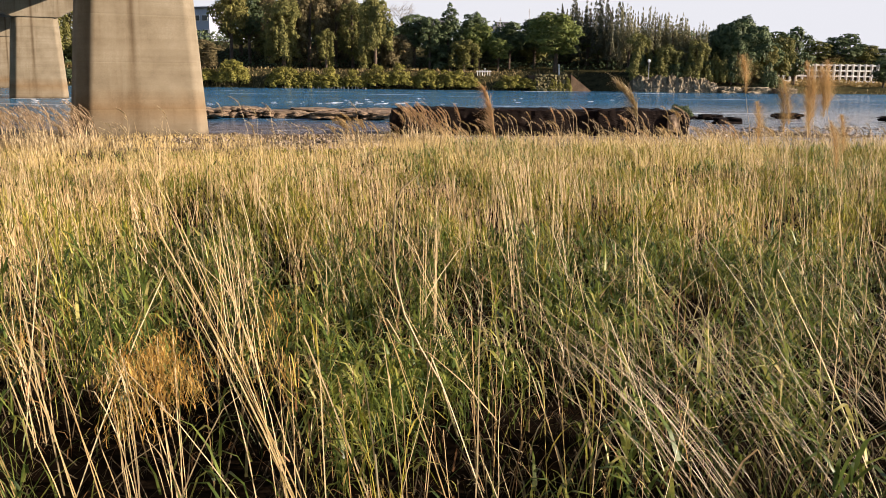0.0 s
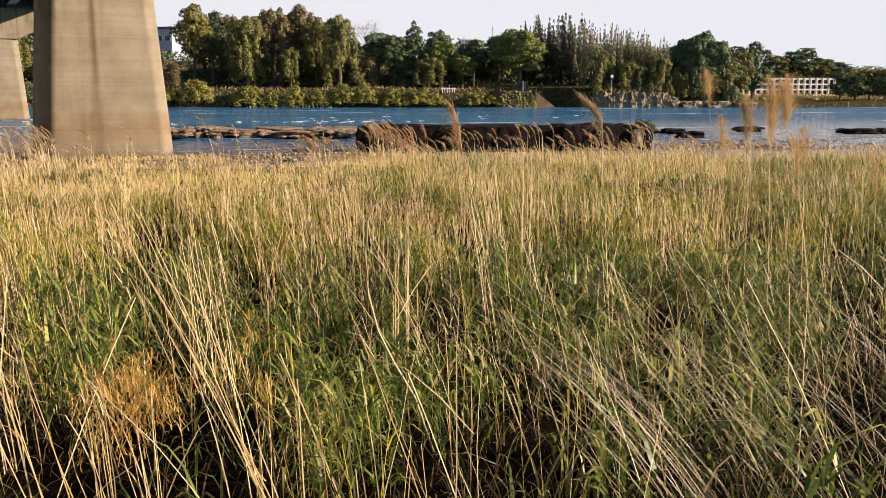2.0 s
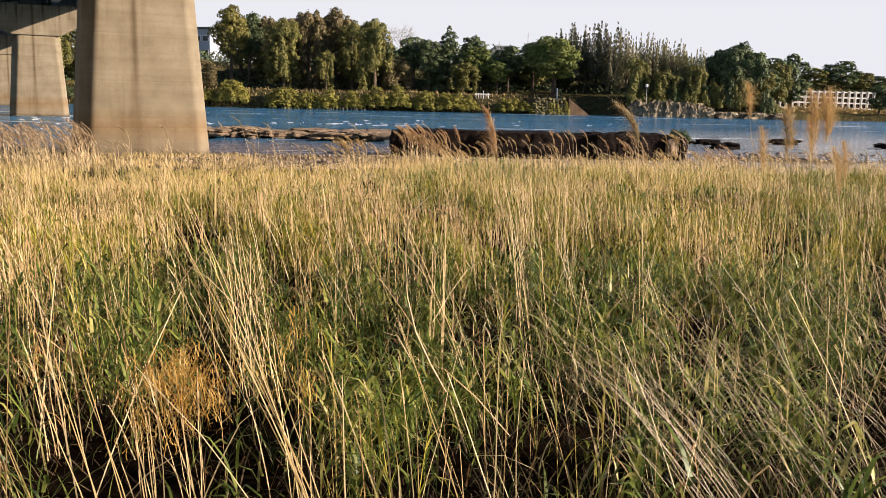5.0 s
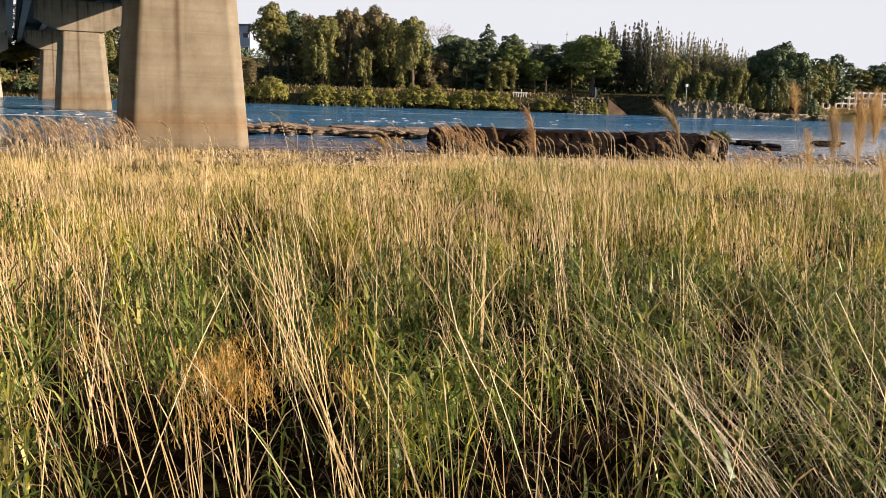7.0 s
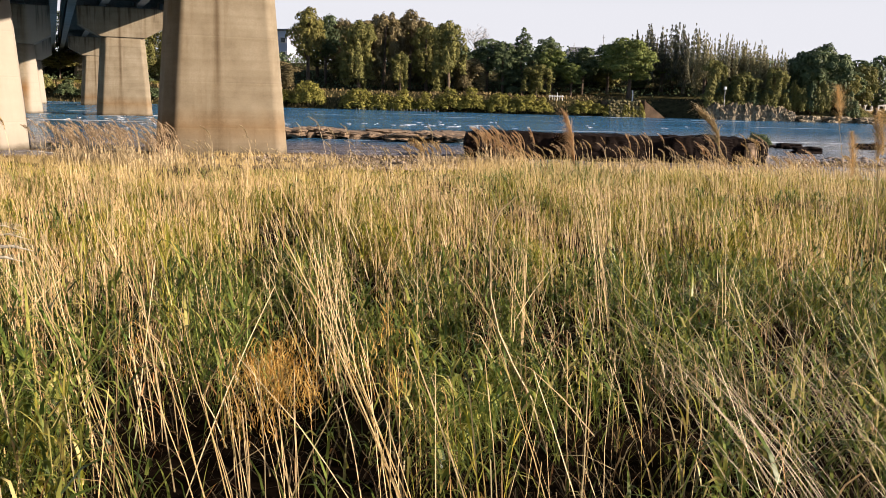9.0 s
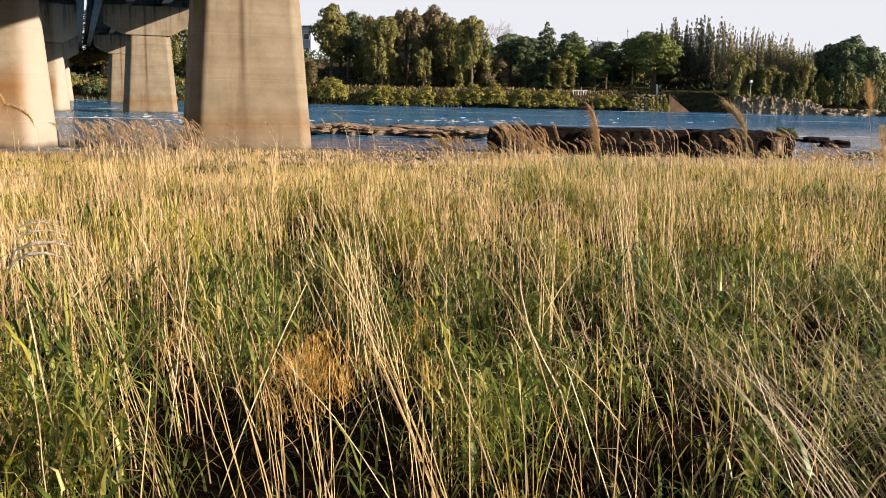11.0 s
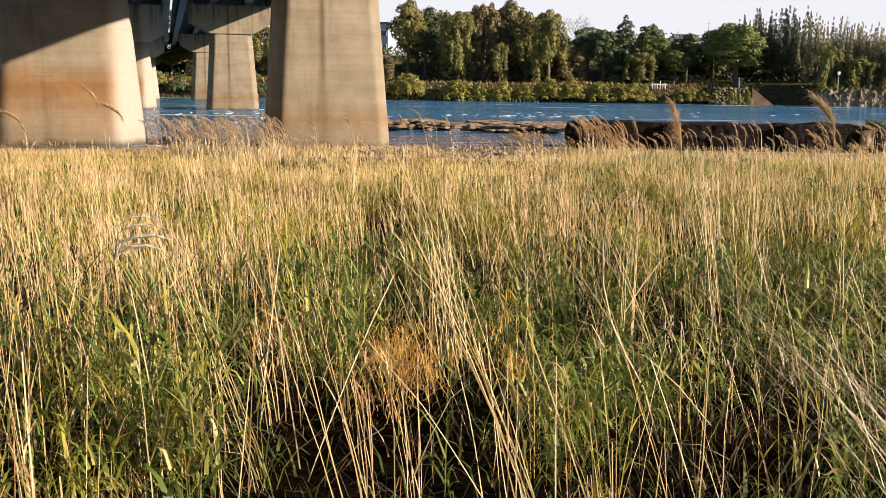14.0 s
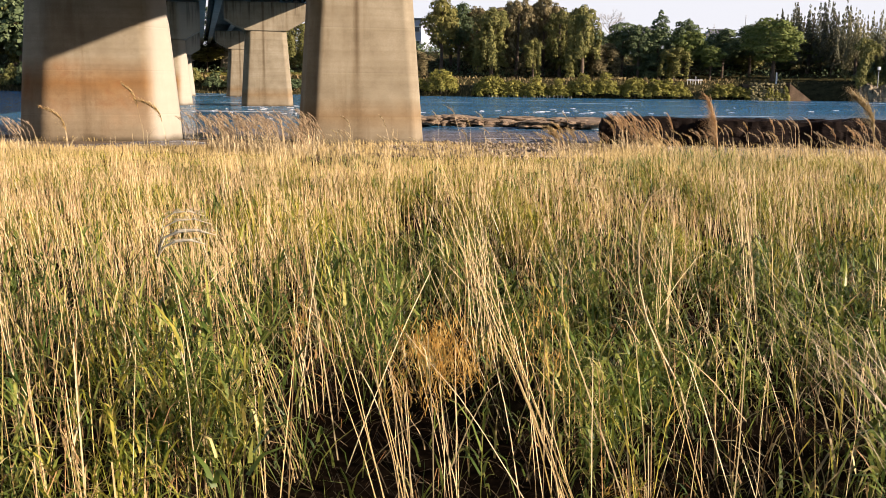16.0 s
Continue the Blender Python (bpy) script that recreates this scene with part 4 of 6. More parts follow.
for kind, x, y, w, top in (
        ("yellow", -14.5, 152.2, 6.6, 16.3),
        ("brown", -17.9, 144.4, 6.3, 7.2),
        ("dark", -12.0, 158.0, 5.9, 15.4),
        ("brown", -9.1, 159.7, 6.0, 15.8),
        ("olive", -5.9, 145.3, 6.7, 14.5),
        ("brown", -2.1, 148.9, 6.7, 16.3),
        ("olive", 0.6, 143.6, 3.9, 9.2),
        ("brown", 2.1, 151.5, 6.8, 16.4),
        ("olive", 4.8, 148.2, 5.7, 14.6),
        ("olive", 8.2, 143.8, 5.9, 14.5),
        ("brown", 11.7, 146.4, 5.7, 8.5),
        ("dark", 14.6, 149.1, 6.1, 11.8),
        ("dark", 16.9, 145.9, 4.9, 11.1),
        ("cone", 20.1, 146.5, 7.7, 13.2),
        ("dark", 24.4, 150.1, 5.6, 12.3),
        ("green", 24.4, 144.1, 5.0, 10.3),
        ("olive", 21.5, 140.4, 5.2, 7.9),
        ("green", 27.1, 141.8, 4.4, 8.0),
        ("dark", 30.2, 148.4, 6.5, 10.7),
        ("dark", 34.7, 150.0, 6.7, 11.3),
        ("fullgreen", 36.2, 141.8, 8.7, 12.8),
        ("cedar", 43.5, 160.0, 6.6, 14.8),
        ("cedar", 45.3, 155.8, 7.6, 15.0),
        ("cedar", 47.9, 151.5, 6.6, 15.1),
        ("bamboo", 49.0, 144.4, 5.2, 13.6),
        ("olive", 46.8, 133.7, 4.5, 9.5),
        ("bamboo", 50.4, 137.3, 5.5, 12.8),
        ("bamboo", 53.4, 136.9, 5.6, 11.6),
        ("bamboo", 56.3, 135.6, 5.2, 10.5),
        ("olive", 51.1, 133.2, 5.0, 7.2),
        ("olive", 55.8, 133.2, 4.6, 8.0),
        ("dome", 64.0, 136.8, 10.4, 11.2),
        ("yellow", 67.7, 134.4, 3.3, 7.5)):
    build_tree(kind, x, y, w, top)
for kind, x, y, w, top in (
        ("shrub", -13.2, 138.7, 5.4, 4.6),
        ("shrub", -16.9, 139.3, 5.4, 2.8),
        ("shrub", -5.5, 137.7, 5.8, 3.6),
        ("shrub", -2.1, 137.2, 4.7, 2.9),
        ("shrub", 1.0, 137.0, 5.3, 3.0),
        ("shrub", 4.5, 136.5, 4.9, 2.7),
        ("shrub", 7.9, 136.3, 5.7, 3.4),
        ("shrub", 11.2, 135.9, 5.1, 3.6),
        ("shrub", 15.4, 135.4, 4.9, 3.4),
        ("shrub", 19.0, 135.1, 5.9, 3.1),
        ("shrub", 21.6, 134.8, 3.6, 2.4),
        ("shrub", 27.5, 134.1, 4.6, 2.4),
        ("shrub", 29.8, 133.9, 4.0, 2.1)):
    build_tree(kind, x, y, w, top)
for kind, x, y, w, top in (
        ("dark", 96.7, 190.0, 7.8, 13.2),
        ("dark", 105.0, 196.0, 8.5, 14.6),
        ("olive", 94.7, 182.0, 5.7, 12.2),
        ("olive", 120.5, 214.0, 8.0, 12.2),
        ("dark", 127.3, 214.0, 10.4, 14.2),
        ("olive", 135.3, 218.0, 7.1, 11.5),
        ("dark", 141.9, 220.0, 6.9, 10.3),
        ("dark", 112.0, 224.0, 10.0, 11.0), ("dark", 150.4, 235.0, 12.0, 9.0), ("olive", 164.0, 240.0, 12.0, 9.0), ("dark", 172.0, 238.0, 12.0, 8.5)):
    build_tree(kind, x, y, w, top, far=True)
for kind, x, y, w, top in (
        ("olive", -94.0, 162.0, 11.0, 18.0), ("dark", -103.0, 166.0, 12.0, 19.0), ("dark", -84.0, 168.0, 10.0, 17.0), ("olive", -75.0, 162.0, 9.0, 15.0), ("yellow", -66.0, 158.0, 7.0, 8.0),
        ("yellow", -56.0, 157.0, 8.0, 8.2), ("dark", -50.0, 163.0, 9.0, 15.0), ("olive", -41.0, 160.0, 7.0, 13.0), ("brown", -33.0, 163.0, 8.0, 15.0), ("dark", -25.0, 160.0, 8.0, 12.0),
        ("shrub", -52.0, 151.0, 5.0, 3.0), ("shrub", -60.0, 151.0, 5.0, 2.6), ("shrub", -38.0, 150.0, 4.0, 3.4), ("shrub", -24.0, 150.0, 4.0, 3.0), ("dark", -58.0, 172.0, 10.0, 16.0)):
    build_tree(kind, x, y, w, top)

# dark trees that close the bank beyond the wide piers
for kind, x, y, w, top in (
        ("dark", -108.0, 160.0, 12.0, 19.5), ("olive", -99.0, 158.0, 11.0, 18.5), ("dark", -91.0, 159.0, 11.0, 19.0), ("dark", -83.0, 158.0, 10.0, 17.0), ("olive", -96.0, 172.0, 12.0, 20.0),
        ("dark", -88.0, 174.0, 12.0, 19.0), ("dark", -76.0, 170.0, 10.0, 16.0), ("dark", -46.0, 158.0, 8.0, 12.0), ("olive", -54.0, 164.0, 9.0, 13.0), ("dark", -38.0, 165.0, 8.0, 13.5)):
    build_tree(kind, x, y, w, top, far=True)
for k in range(12):
    x = -112 + 3.4 * k + rng.uniform(-0.8, 0.8)
    y = float(bank_edge(x)) + rng.uniform(0.8, 2.0)
    build_tree("darkbush" if k % 4 else "bush", x, y, rng.uniform(4.0, 5.5), float(height(x, y)) + rng.uniform(3.0, 5.0))
for k in range(9):
    x = -63 + 3.4 * k + rng.uniform(-0.8, 0.8)
    y = float(bank_edge(x)) + rng.uniform(1.0, 2.4)
    build_tree("darkbush" if k % 3 else "bush", x, y, rng.uniform(3.0, 5.0), float(height(x, y)) + rng.uniform(1.0, 3.0))

# a second row that closes the tops, and dark trees beside the lattice
for kind, x, y, w, top in (
        ("olive", -13.9, 163.1, 7.1, 15.5),
        ("brown", -9.1, 162.7, 7.1, 15.8),
        ("brown", -4.5, 162.2, 7.3, 16.6),
        ("olive", 0.1, 161.7, 7.1, 16.9),
        ("brown", 4.1, 161.3, 7.0, 16.0),
        ("olive", 7.7, 160.9, 6.6, 15.5),
        ("dark", 11.6, 160.5, 6.0, 11.4),
        ("dark", 123.0, 190.0, 5.9, 7.6),
        ("dark", 118.8, 178.0, 6.2, 6.8),
        ("olive", 124.8, 182.0, 6.8, 8.1),
        ("dark", 120.0, 170.0, 6.4, 5.9),
        ("dark", 131.3, 180.0, 10.1, 9.7),
        ("dark", 133.7, 174.0, 8.7, 8.1)):
    build_tree(kind, x, y, w, top, far=True)

# small trees over and beside the lattice
for k in range(18):
    x = 100 + 70 * (k + rng.uniform(0, 0.9)) / 18
    build_tree(("olive", "yellow", "dark", "brown", "green")[k % 5], x, rng.uniform(209, 216) + 0.1 * max(0, x - 131), rng.uniform(4, 7), 7.4 + 1.5 * math.sin(k * 2.3) - 0.02 * (x - 100), far=True)
for k in range(6):
    build_tree(("dark", "olive")[k % 2], 135 + 4.5 * k, 203 + rng.uniform(0, 4), rng.uniform(4, 6), rng.uniform(4.5, 6.5), far=True)

# bushes that hang down the cliff to the water
for k in range(24):
    x = 46.5 + 22 * (k + rng.uniform(0, 0.8)) / 24
    y = float(bank_edge(x)) + rng.uniform(1.2, 3.6)
    build_tree("darkbush" if k % 3 == 0 else "bush", x, y, rng.uniform(2.4, 3.8), float(height(x, y)) + rng.uniform(2.2, 5.0))

# back rows of the woods
for k in range(30):
    x = -10 + 84 * (k + rng.uniform(0, 1)) / 30
    y = float(bank_edge(x)) + rng.uniform(17, 28)
    build_tree(("olive", "brown", "dark", "dark", "green")[k % 5], x * 1.06, y, rng.uniform(5.0, 8.0), 1.9 + (8.3 + 1.4 * math.sin(k * 1.7)) * y / 168, far=True)

# a bare winter tree in front of the pale sky
bare = root("bare_tree", 13.9, 165, float(height(13.9, 165)), 0, "leafless pale-barked tree above the woods", "tree")
r = np.random.default_rng(5)
H = 15.4 - float(height(13.9, 165))
bm = bmesh.new()
tube(bm, [(0, 0, -0.3), (0.1, 0, H * 0.35), (0, 0.1, H * 0.62)], [0.24, 0.19, 0.12], 7)
part("trunk", bm, M_GREYBARK, bare)


def branch(bm, p, d, L, thick, depth):
    """A forking branch that ends in fine twigs."""
    q = p + d * L * 0.55 + Vector(r.normal(0, 0.05 * L, 3))
    e = p + d * L
    tube(bm, [p, q, e], [thick, thick * 0.8, thick * 0.55], 4)
    if depth:
        for k in range(3):
            t = Vector(r.normal(0, 0.5, 3))
            branch(bm, q.lerp(e, r.uniform(0.2, 1.0)), (d + t + Vector((0, 0, 0.15))).normalized(), L * r.uniform(0.55, 0.75), thick * 0.55, depth - 1)


for k in range(9):
    a = k * 2.4
    bm = bmesh.new()
    branch(bm, Vector((0, 0, H * r.uniform(0.5, 0.62))), Vector((0.75 * math.cos(a), 0.75 * math.sin(a), 0.9)).normalized(), H * 0.19, 0.06, 3)
    part("limb", bm, M_GREYBARK, bare)

# undergrowth and back rows of the woods, too dense to count
r = np.random.default_rng(77)


def thicket(n, x, y, cover, material, name, label):
    z = height(x, y) + cover * r.random(n) ** 0.6
    c = np.stack([x, y, z], 1)
    d = r.standard_normal((n, 3))
    d /= np.linalg.norm(d, axis=1)[:, None]
    a = np.cross(d, r.standard_normal((n, 3)))
    a /= np.linalg.norm(a, axis=1)[:, None]
    b = np.cross(d, a)
    s = r.uniform(0.08, 0.2, n)[:, None]
    v = np.stack([c - a * s - b * s * 0.6, c + a * s * 0.7 - b * s, c + a * s + b * s * 0.7, c - a * s * 0.6 + b * s], 1).reshape(-1, 3)
    return tagged(mesh_object(name, quads_mesh(name, v, np.arange(len(v)).reshape(-1, 4)), material), label, "undergrowth", kind="stuff")


n = 48000
ux = r.uniform(-130, 130, n)
ub = r.random(n) ** 0.8 * 60 + 9.0
uy = bank_edge(ux) + ub
ok = ux / uy < 0.505
ux, uy, ub = ux[ok], uy[ok], ub[ok]
thicket(len(ux), ux, uy, (1.0 + 4.4 * bank_edge(ux) ** 1.5 / 147 ** 1.5 * smooth_step(12, 34, ub) * (0.65 + 0.35 * waves(ux, uy, 0.25))) * (1 - 0.6 * np.exp(-((ux + 21) / 7) ** 2)), M_CROWN_DARK, "undergrowth", "dark shaded undergrowth of the wooded bank")
n = 20000
ux, uy = r.uniform(98, 210, n), r.uniform(209, 262, n)
thicket(n, ux, uy, np.maximum(0.4, 1.2 + 0.8 * waves(ux, uy, 0.22) + 0.5 * waves(ux, uy, 0.7)), M_CROWN_OLIVE, "hillside_scrub", "olive scrub on the hill above the lattice")
n = 9000
ux, uy = r.uniform(92, 168, n), r.uniform(199.5, 204.4, n)
ok = ux / uy > 0.47
ux, uy = ux[ok], uy[ok]
thicket(len(ux), ux, uy, 0.5 + 1.0 * r.random(len(ux)) + 0.6 * waves(ux, uy, 0.8), M_SHORE, "slope_foot_scrub", "dry tan scrub below the concrete lattice")

# low dry scrub along the far waterline
n = 9000
ux = np.where(r.random(n) < 0.85, r.uniform(-130, 30, n), r.uniform(30, 170, n))
uy = bank_edge(ux) + r.uniform(-0.6, 5.0, n)
base = np.stack([ux, uy, height(ux, uy)], 1)
geo, _ = strips(base, r.uniform(0.2, 0.6, n), r.uniform(0.08, 0.2, n), r.uniform(0, math.tau, n), r.uniform(0.1, 0.7, n), r.uniform(0, 0.3, n), r.uniform(0, math.pi, n), 2)
tagged(mesh_object("bank_scrub", quads_mesh("bank_scrub", *geo), M_SCRUB), "dry brownish scrub along the far waterline", "scrub", kind="stuff")

# stone revetment with a sloping end, on the far waterline
def stone_wall(x0, x1, z1, label):
    w = root("stone_revetment", 0, 0, 0, 0, label, "retaining wall")
    e = float(bank_edge((x0 + x1) / 2)) - 1.2
    rr = np.random.default_rng(31)
    bm = bmesh.new()
    box(bm, x0, x1, e + 1.3, e + 6.0, -0.6, z1 - 0.15)
    part("core", bm, M_EARTH, w)
    bmp = bevelled_box(-0.27, 0.27, -0.3, 0.3, -0.2, 0.2, 0.08)
    me = mesh_of("stone", bmp, M_REVET)
    rows = int((z1 + 0.3) / 0.41)
    for i in range(rows):
        for j in range(int((x1 - x0) / 0.56)):
            st = new("stone", me)
            st.parent = w
            st.location = (x0 + 0.3 + 0.56 * j + rr.uniform(0, 0.3), e + 0.0 + 0.2 * i + rr.uniform(-0.12, 0.12), 0.05 + 0.41 * i + rr.uniform(-0.06, 0.06))
            st.scale = (rr.uniform(0.6, 1.15), 1, rr.uniform(0.6, 1.1))
            st.rotation_euler = (rr.uniform(-0.5, 0.5), rr.uniform(-0.5, 0.5), rr.uniform(-0.5, 0.5))
    return w


stone_wall(30.7, 36.2, 2.3, "mossy stone revetment at the river's edge")
ramp_thing = root("earth_ramp", 36.3, float(bank_edge(37.5)) - 0.9, -0.3, 0, "bare brown earth slope beside the stone wall", "earth slope")
bm = bmesh.new()
tv = [bm.verts.new(p) for p in ((0, 0, 0), (3.2, 0, 0), (0, 0.6, 2.6), (0, 7, 0), (4.2, 7, 0), (0, 7, 2.7))]
for f in ((0, 1, 2), (1, 4, 5, 2), (0, 2, 5, 3), (3, 5, 4), (0, 3, 4, 1)):
    bm.faces.new([tv[i] for i in f])
bmesh.ops.recalc_face_normals(bm, faces=bm.faces[:])
part("slope", bm, M_EARTH, ramp_thing)

# leafy growth over the stones
for x, w, top in ((31.2, 2.0, 1.9), (32.5, 1.7, 1.4), (33.6, 2.1, 2.0), (34.8, 1.8, 1.5), (35.7, 1.6, 1.9)):
    build_tree("shrub", x, float(bank_edge(x)) - 0.7, w, top)

# pale stakes standing at the waterline
for k in range(25):
    x = -5.8 + k * 0.5 + rng.uniform(-0.15, 0.15)
    bm = bmesh.new()
    tube(bm, [(0, 0, -0.6), (0.02, 0, 0.15), (0, 0, rng.uniform(0.2, 0.42))], [0.1, 0.1, 0.08], 6)
    ob = part("mooring_stake", bm, M_STAKE)
    ob.location = (x, float(bank_edge(x)) - 1.3, WATER)
    tagged(ob, "short pale stake at the river's edge", "stake", "stakes along the far waterline")

# cliff foot with pale rock, under the hanging woods
for k, (x, w, h) in enumerate(((46.6, 1.5, 3.0), (47.9, 1.1, 2.0), (49.2, 1.5, 3.3), (50.5, 1.2, 2.9), (51.6, 1.4, 3.4), (52.9, 1.1, 2.6), (54.0, 1.3, 3.1), (55.3, 1.5, 2.4), (56.8, 1.2, 2.0), (60, 2.0, 1.0), (64, 2.2, 0.9), (68, 2.0, 0.8))):
    bm = rock_mesh(rng, w * 0.95, 1.4, h * 0.66, 0.34, 4, 0.85)
    ob = part("cliff_rock", bm, M_CLIFF)
    ob.location = (x, float(bank_edge(x)) + 0.2, 0.2)
    tagged(ob, "pale weathered rock at the foot of the wooded cliff", "rock", "rocks of the cliff foot")

# concrete lattice on the cut slope
LX0, LX1, LY, LZ0, LZ1 = 105.9, 131.3, 205.0, 1.6, 5.4
lattice = root("slope_lattice", LX0, LY, LZ0, 0, "pale concrete lattice frame on a cut slope", "retaining frame")
bm = bmesh.new()
box(bm, -1, LX1 - LX0 + 0.6, 0.9, 4.0, -2.5, LZ1 - LZ0 + 0.1)
part("cut_slope", bm, M_CUT, lattice)
for k in range(4):
    z = (LZ1 - LZ0) * k / 3
    part("beam", bevelled_box(0, LX1 - LX0, 0.12 * k - 0.1, 0.95, z - 0.16, z + 0.16, 0.03), M_LATTICE, lattice)
for k in range(17):
    x = (LX1 - LX0) * k / 16
    part("rib", bevelled_box(x - 0.16, x + 0.16, 0.1, 0.93, -0.3, LZ1 - LZ0 + 0.3, 0.03), M_LATTICE, lattice)


def build_house(x, y, z, w, d, h, label, floors=2, flat=True, turn=0):
    hs = root("house", x, y, z, turn, label, "house")
    bm = bmesh.new()
    box(bm, -w / 2, w / 2, 0, d, -7, h)
    part("wall", bm, M_WALLSHADE, hs)
    if flat:
        part("roof", bevelled_box(-w / 2 - 0.3, w / 2 + 0.3, -0.4, d + 0.3, h + 0.004, h + 0.35, 0.05), M_ROOF, hs)
    else:
        bm = bmesh.new()
        o = 0.5
        p = [bm.verts.new(c) for c in ((-w / 2 - o, -o, h), (w / 2 + o, -o, h), (w / 2 + o, d + o, h), (-w / 2 - o, d + o, h), (-w / 2 + 1, d / 2, h + 1.6), (w / 2 - 1, d / 2, h + 1.6))]
        for f in ((0, 1, 5, 4), (2, 3, 4, 5), (0, 4, 3), (1, 2, 5), (3, 2, 1, 0)):
            bm.faces.new([p[i] for i in f])
        part("roof", bm, M_ROOF, hs)
    for i in range(floors):
        for k in range(int(w / 1.9)):
            wx = w / 2 - 1.0 - 1.9 * k
            wz = h - 1.9 - 2.9 * i
            win = part("window", bevelled_box(wx - 0.72, wx + 0.72, -0.08, 0.06, wz - 0.62, wz + 0.62, 0.02), M_WHITE, hs)
            part("pane", bevelled_box(wx - 0.62, wx + 0.62, -0.11, -0.082, wz - 0.52, wz + 0.52, 0.005), M_GLASS, win)
    return hs


build_house(-25.6, 196, 11.8, 6.5, 8, 3.0, "flat-roofed house in blue-grey shade showing above the woods", turn=-28)
build_house(21.6, 182, 9.0, 7.0, 6, 2.4, "white house with grey roof among the trees", 1, False)
build_house(47.5, 186, 10.6, 5.5, 6, 2.0, "pale house behind the treetops", 1, False)
build_house(36.5, 184, 9.4, 4.5, 6, 1.8, "grey-roofed house behind the treetops", 1, False)
build_house(163, 262, 8.6, 14, 8, 2.6, "pale distant building beyond the woods", 1)


def build_pole(x, y, z, h, lamp, label):
    p = root("lamp_post" if lamp else "utility_pole", x, y, z, 0, label, "lamp post" if lamp else "utility pole")
    bm = bmesh.new()
    tube(bm, [(0, 0, -0.5), (0, 0, h)], [0.08, 0.05], 8)
    part("post", bm, M_STEEL, p)
    if lamp:
        part("lamp_head", bevelled_box(-0.19, 0.19, -0.15, 0.15, h - 0.02, h + 0.42, 0.08), M_WHITE, p, "white lamp head")
    else:
        part("crossarm", bevelled_box(-0.2, 0.2, -0.04, 0.04, h - 0.6, h - 0.52, 0.01), M_STEEL, p)
    return p


build_pole(47.7, float(bank_edge(47.7)) - 0.2, -0.1, 4.3, True, "grey lamp post with white head on the far bank")
build_pole(38.6, 172, 7.5, 6.9, False, "thin pole rising above the treetops")
build_pole(33.1, 172, 7.5, 5.2, False, "thin pole rising above the treetops")
build_pole(178, 250, 6.0, 9.0, False, "thin pole rising above the distant trees")

# white rail and sign boards at the top of the bank
rail = root("white_railing", 23.1, 137.2, 2.4, -8, "white railing at the top of the far bank", "railing", scale=(0.75, 0.75, 0.75))
for k in range(6):
    bm = bmesh.new()
    tube(bm, [(k * 0.5, 0, -0.9), (k * 0.5, 0, 0.5 if k != 3 else 1.0)], [0.06, 0.06], 6)
    part("post", bm, M_WHITE, rail)
part("rail", bevelled_box(-0.2, 2.8, -0.06, 0.06, 0.2, 0.4, 0.02), M_WHITE, rail)
bm = bmesh.new()
tube(bm, [(0, 0, 0), (0.05, 0, 1.0), (0, 0, 2.2)], [0.13, 0.12, 0.1], 7)
ob = part("pale_post", bm, M_WHITE)
ob.location = (35.3, 135.9, 1.6)
tagged(ob, "short white post at the top of the stone wall", "post")


# ---- the meadow ----
def ribbons_as_parts(name, geo, n, material, parent):
    """Each ribbon of a bundle becomes a part of its own."""
    v, q = geo
    k, m = len(v) // n, len(q) // n
    for i in range(n):
        mesh_object(name, quads_mesh(name, v[i * k:(i + 1) * k], q[:m]), material, parent)


def fringe(name, geo, material, parent):
    ob = mesh_object(name, quads_mesh(name, *geo), material, parent)
    ob["kind"] = "stuff"
    return ob


def field_points(r, n, y0, y1, half=0.80, margin=1.3):
    """Points over the part of the meadow between two distances."""
    y = np.sqrt(r.uniform(y0 ** 2, y1 ** 2, n))
    x = r.uniform(-1, 1, n) * (half * y + margin)
    return np.stack([x, y, height(x, y)], 1)


RIPPLES = [(math.cos(k * 2.399) * (0.7 + 0.13 * (k % 5)), math.sin(k * 2.399) * (0.7 + 0.13 * (k % 5)), k * 1.93) for k in range(9)]


def patch(p, s, shift=0.0):
    """A smooth random field from 0 to 1 over the meadow, with patches of about 3 / s metres."""
    f = sum(np.sin((p[:, 0] * a + p[:, 1] * b) * s * 1.6 + c + shift * (1.0 + a)) for a, b, c in RIPPLES)
    return np.clip(0.5 + f / 6.5, 0, 1)


def tussock(p, s=2.4, shift=0.0):
    """Where the grass stands in hummocks: 1 on them, 0 between."""
    return smooth_step(0.38, 0.66, patch(p, s, shift))


def stuff(name, pieces, material, label, category="grass"):
    v, q = joined(pieces)
    return tagged(mesh_object(name, quads_mesh(name, v, q), material), label, category, kind="stuff")


def leaves(r, p, lmin, lmax, wmin, wmax, segs):
    n = len(p)
    return strips(p, r.uniform(lmin, lmax, n), r.uniform(wmin, wmax, n), r.uniform(0, math.tau, n), r.uniform(0.15, 0.9, n), r.uniform(0, 0.5, n) ** 1.5,
                  r.uniform(0, math.pi, n), segs, 0.08, 1.6)[0]


def tufts(r, tips, L, w, k=5):
    """Loose fibres at the tips of stalks."""
    base = np.repeat(tips, k, 0) - np.array([0, 0, 1.0]) * r.uniform(0, L, len(tips) * k)[:, None]
    n = len(base)
    return strips(base, r.uniform(0.4, 1.0, n) * L, r.uniform(0.6, 1.2, n) * w, r.normal(math.pi, 1.0, n), r.uniform(0.3, 0.9, n), r.uniform(0, 0.6, n), r.uniform(0, math.pi, n), 2, 0.2)[0]


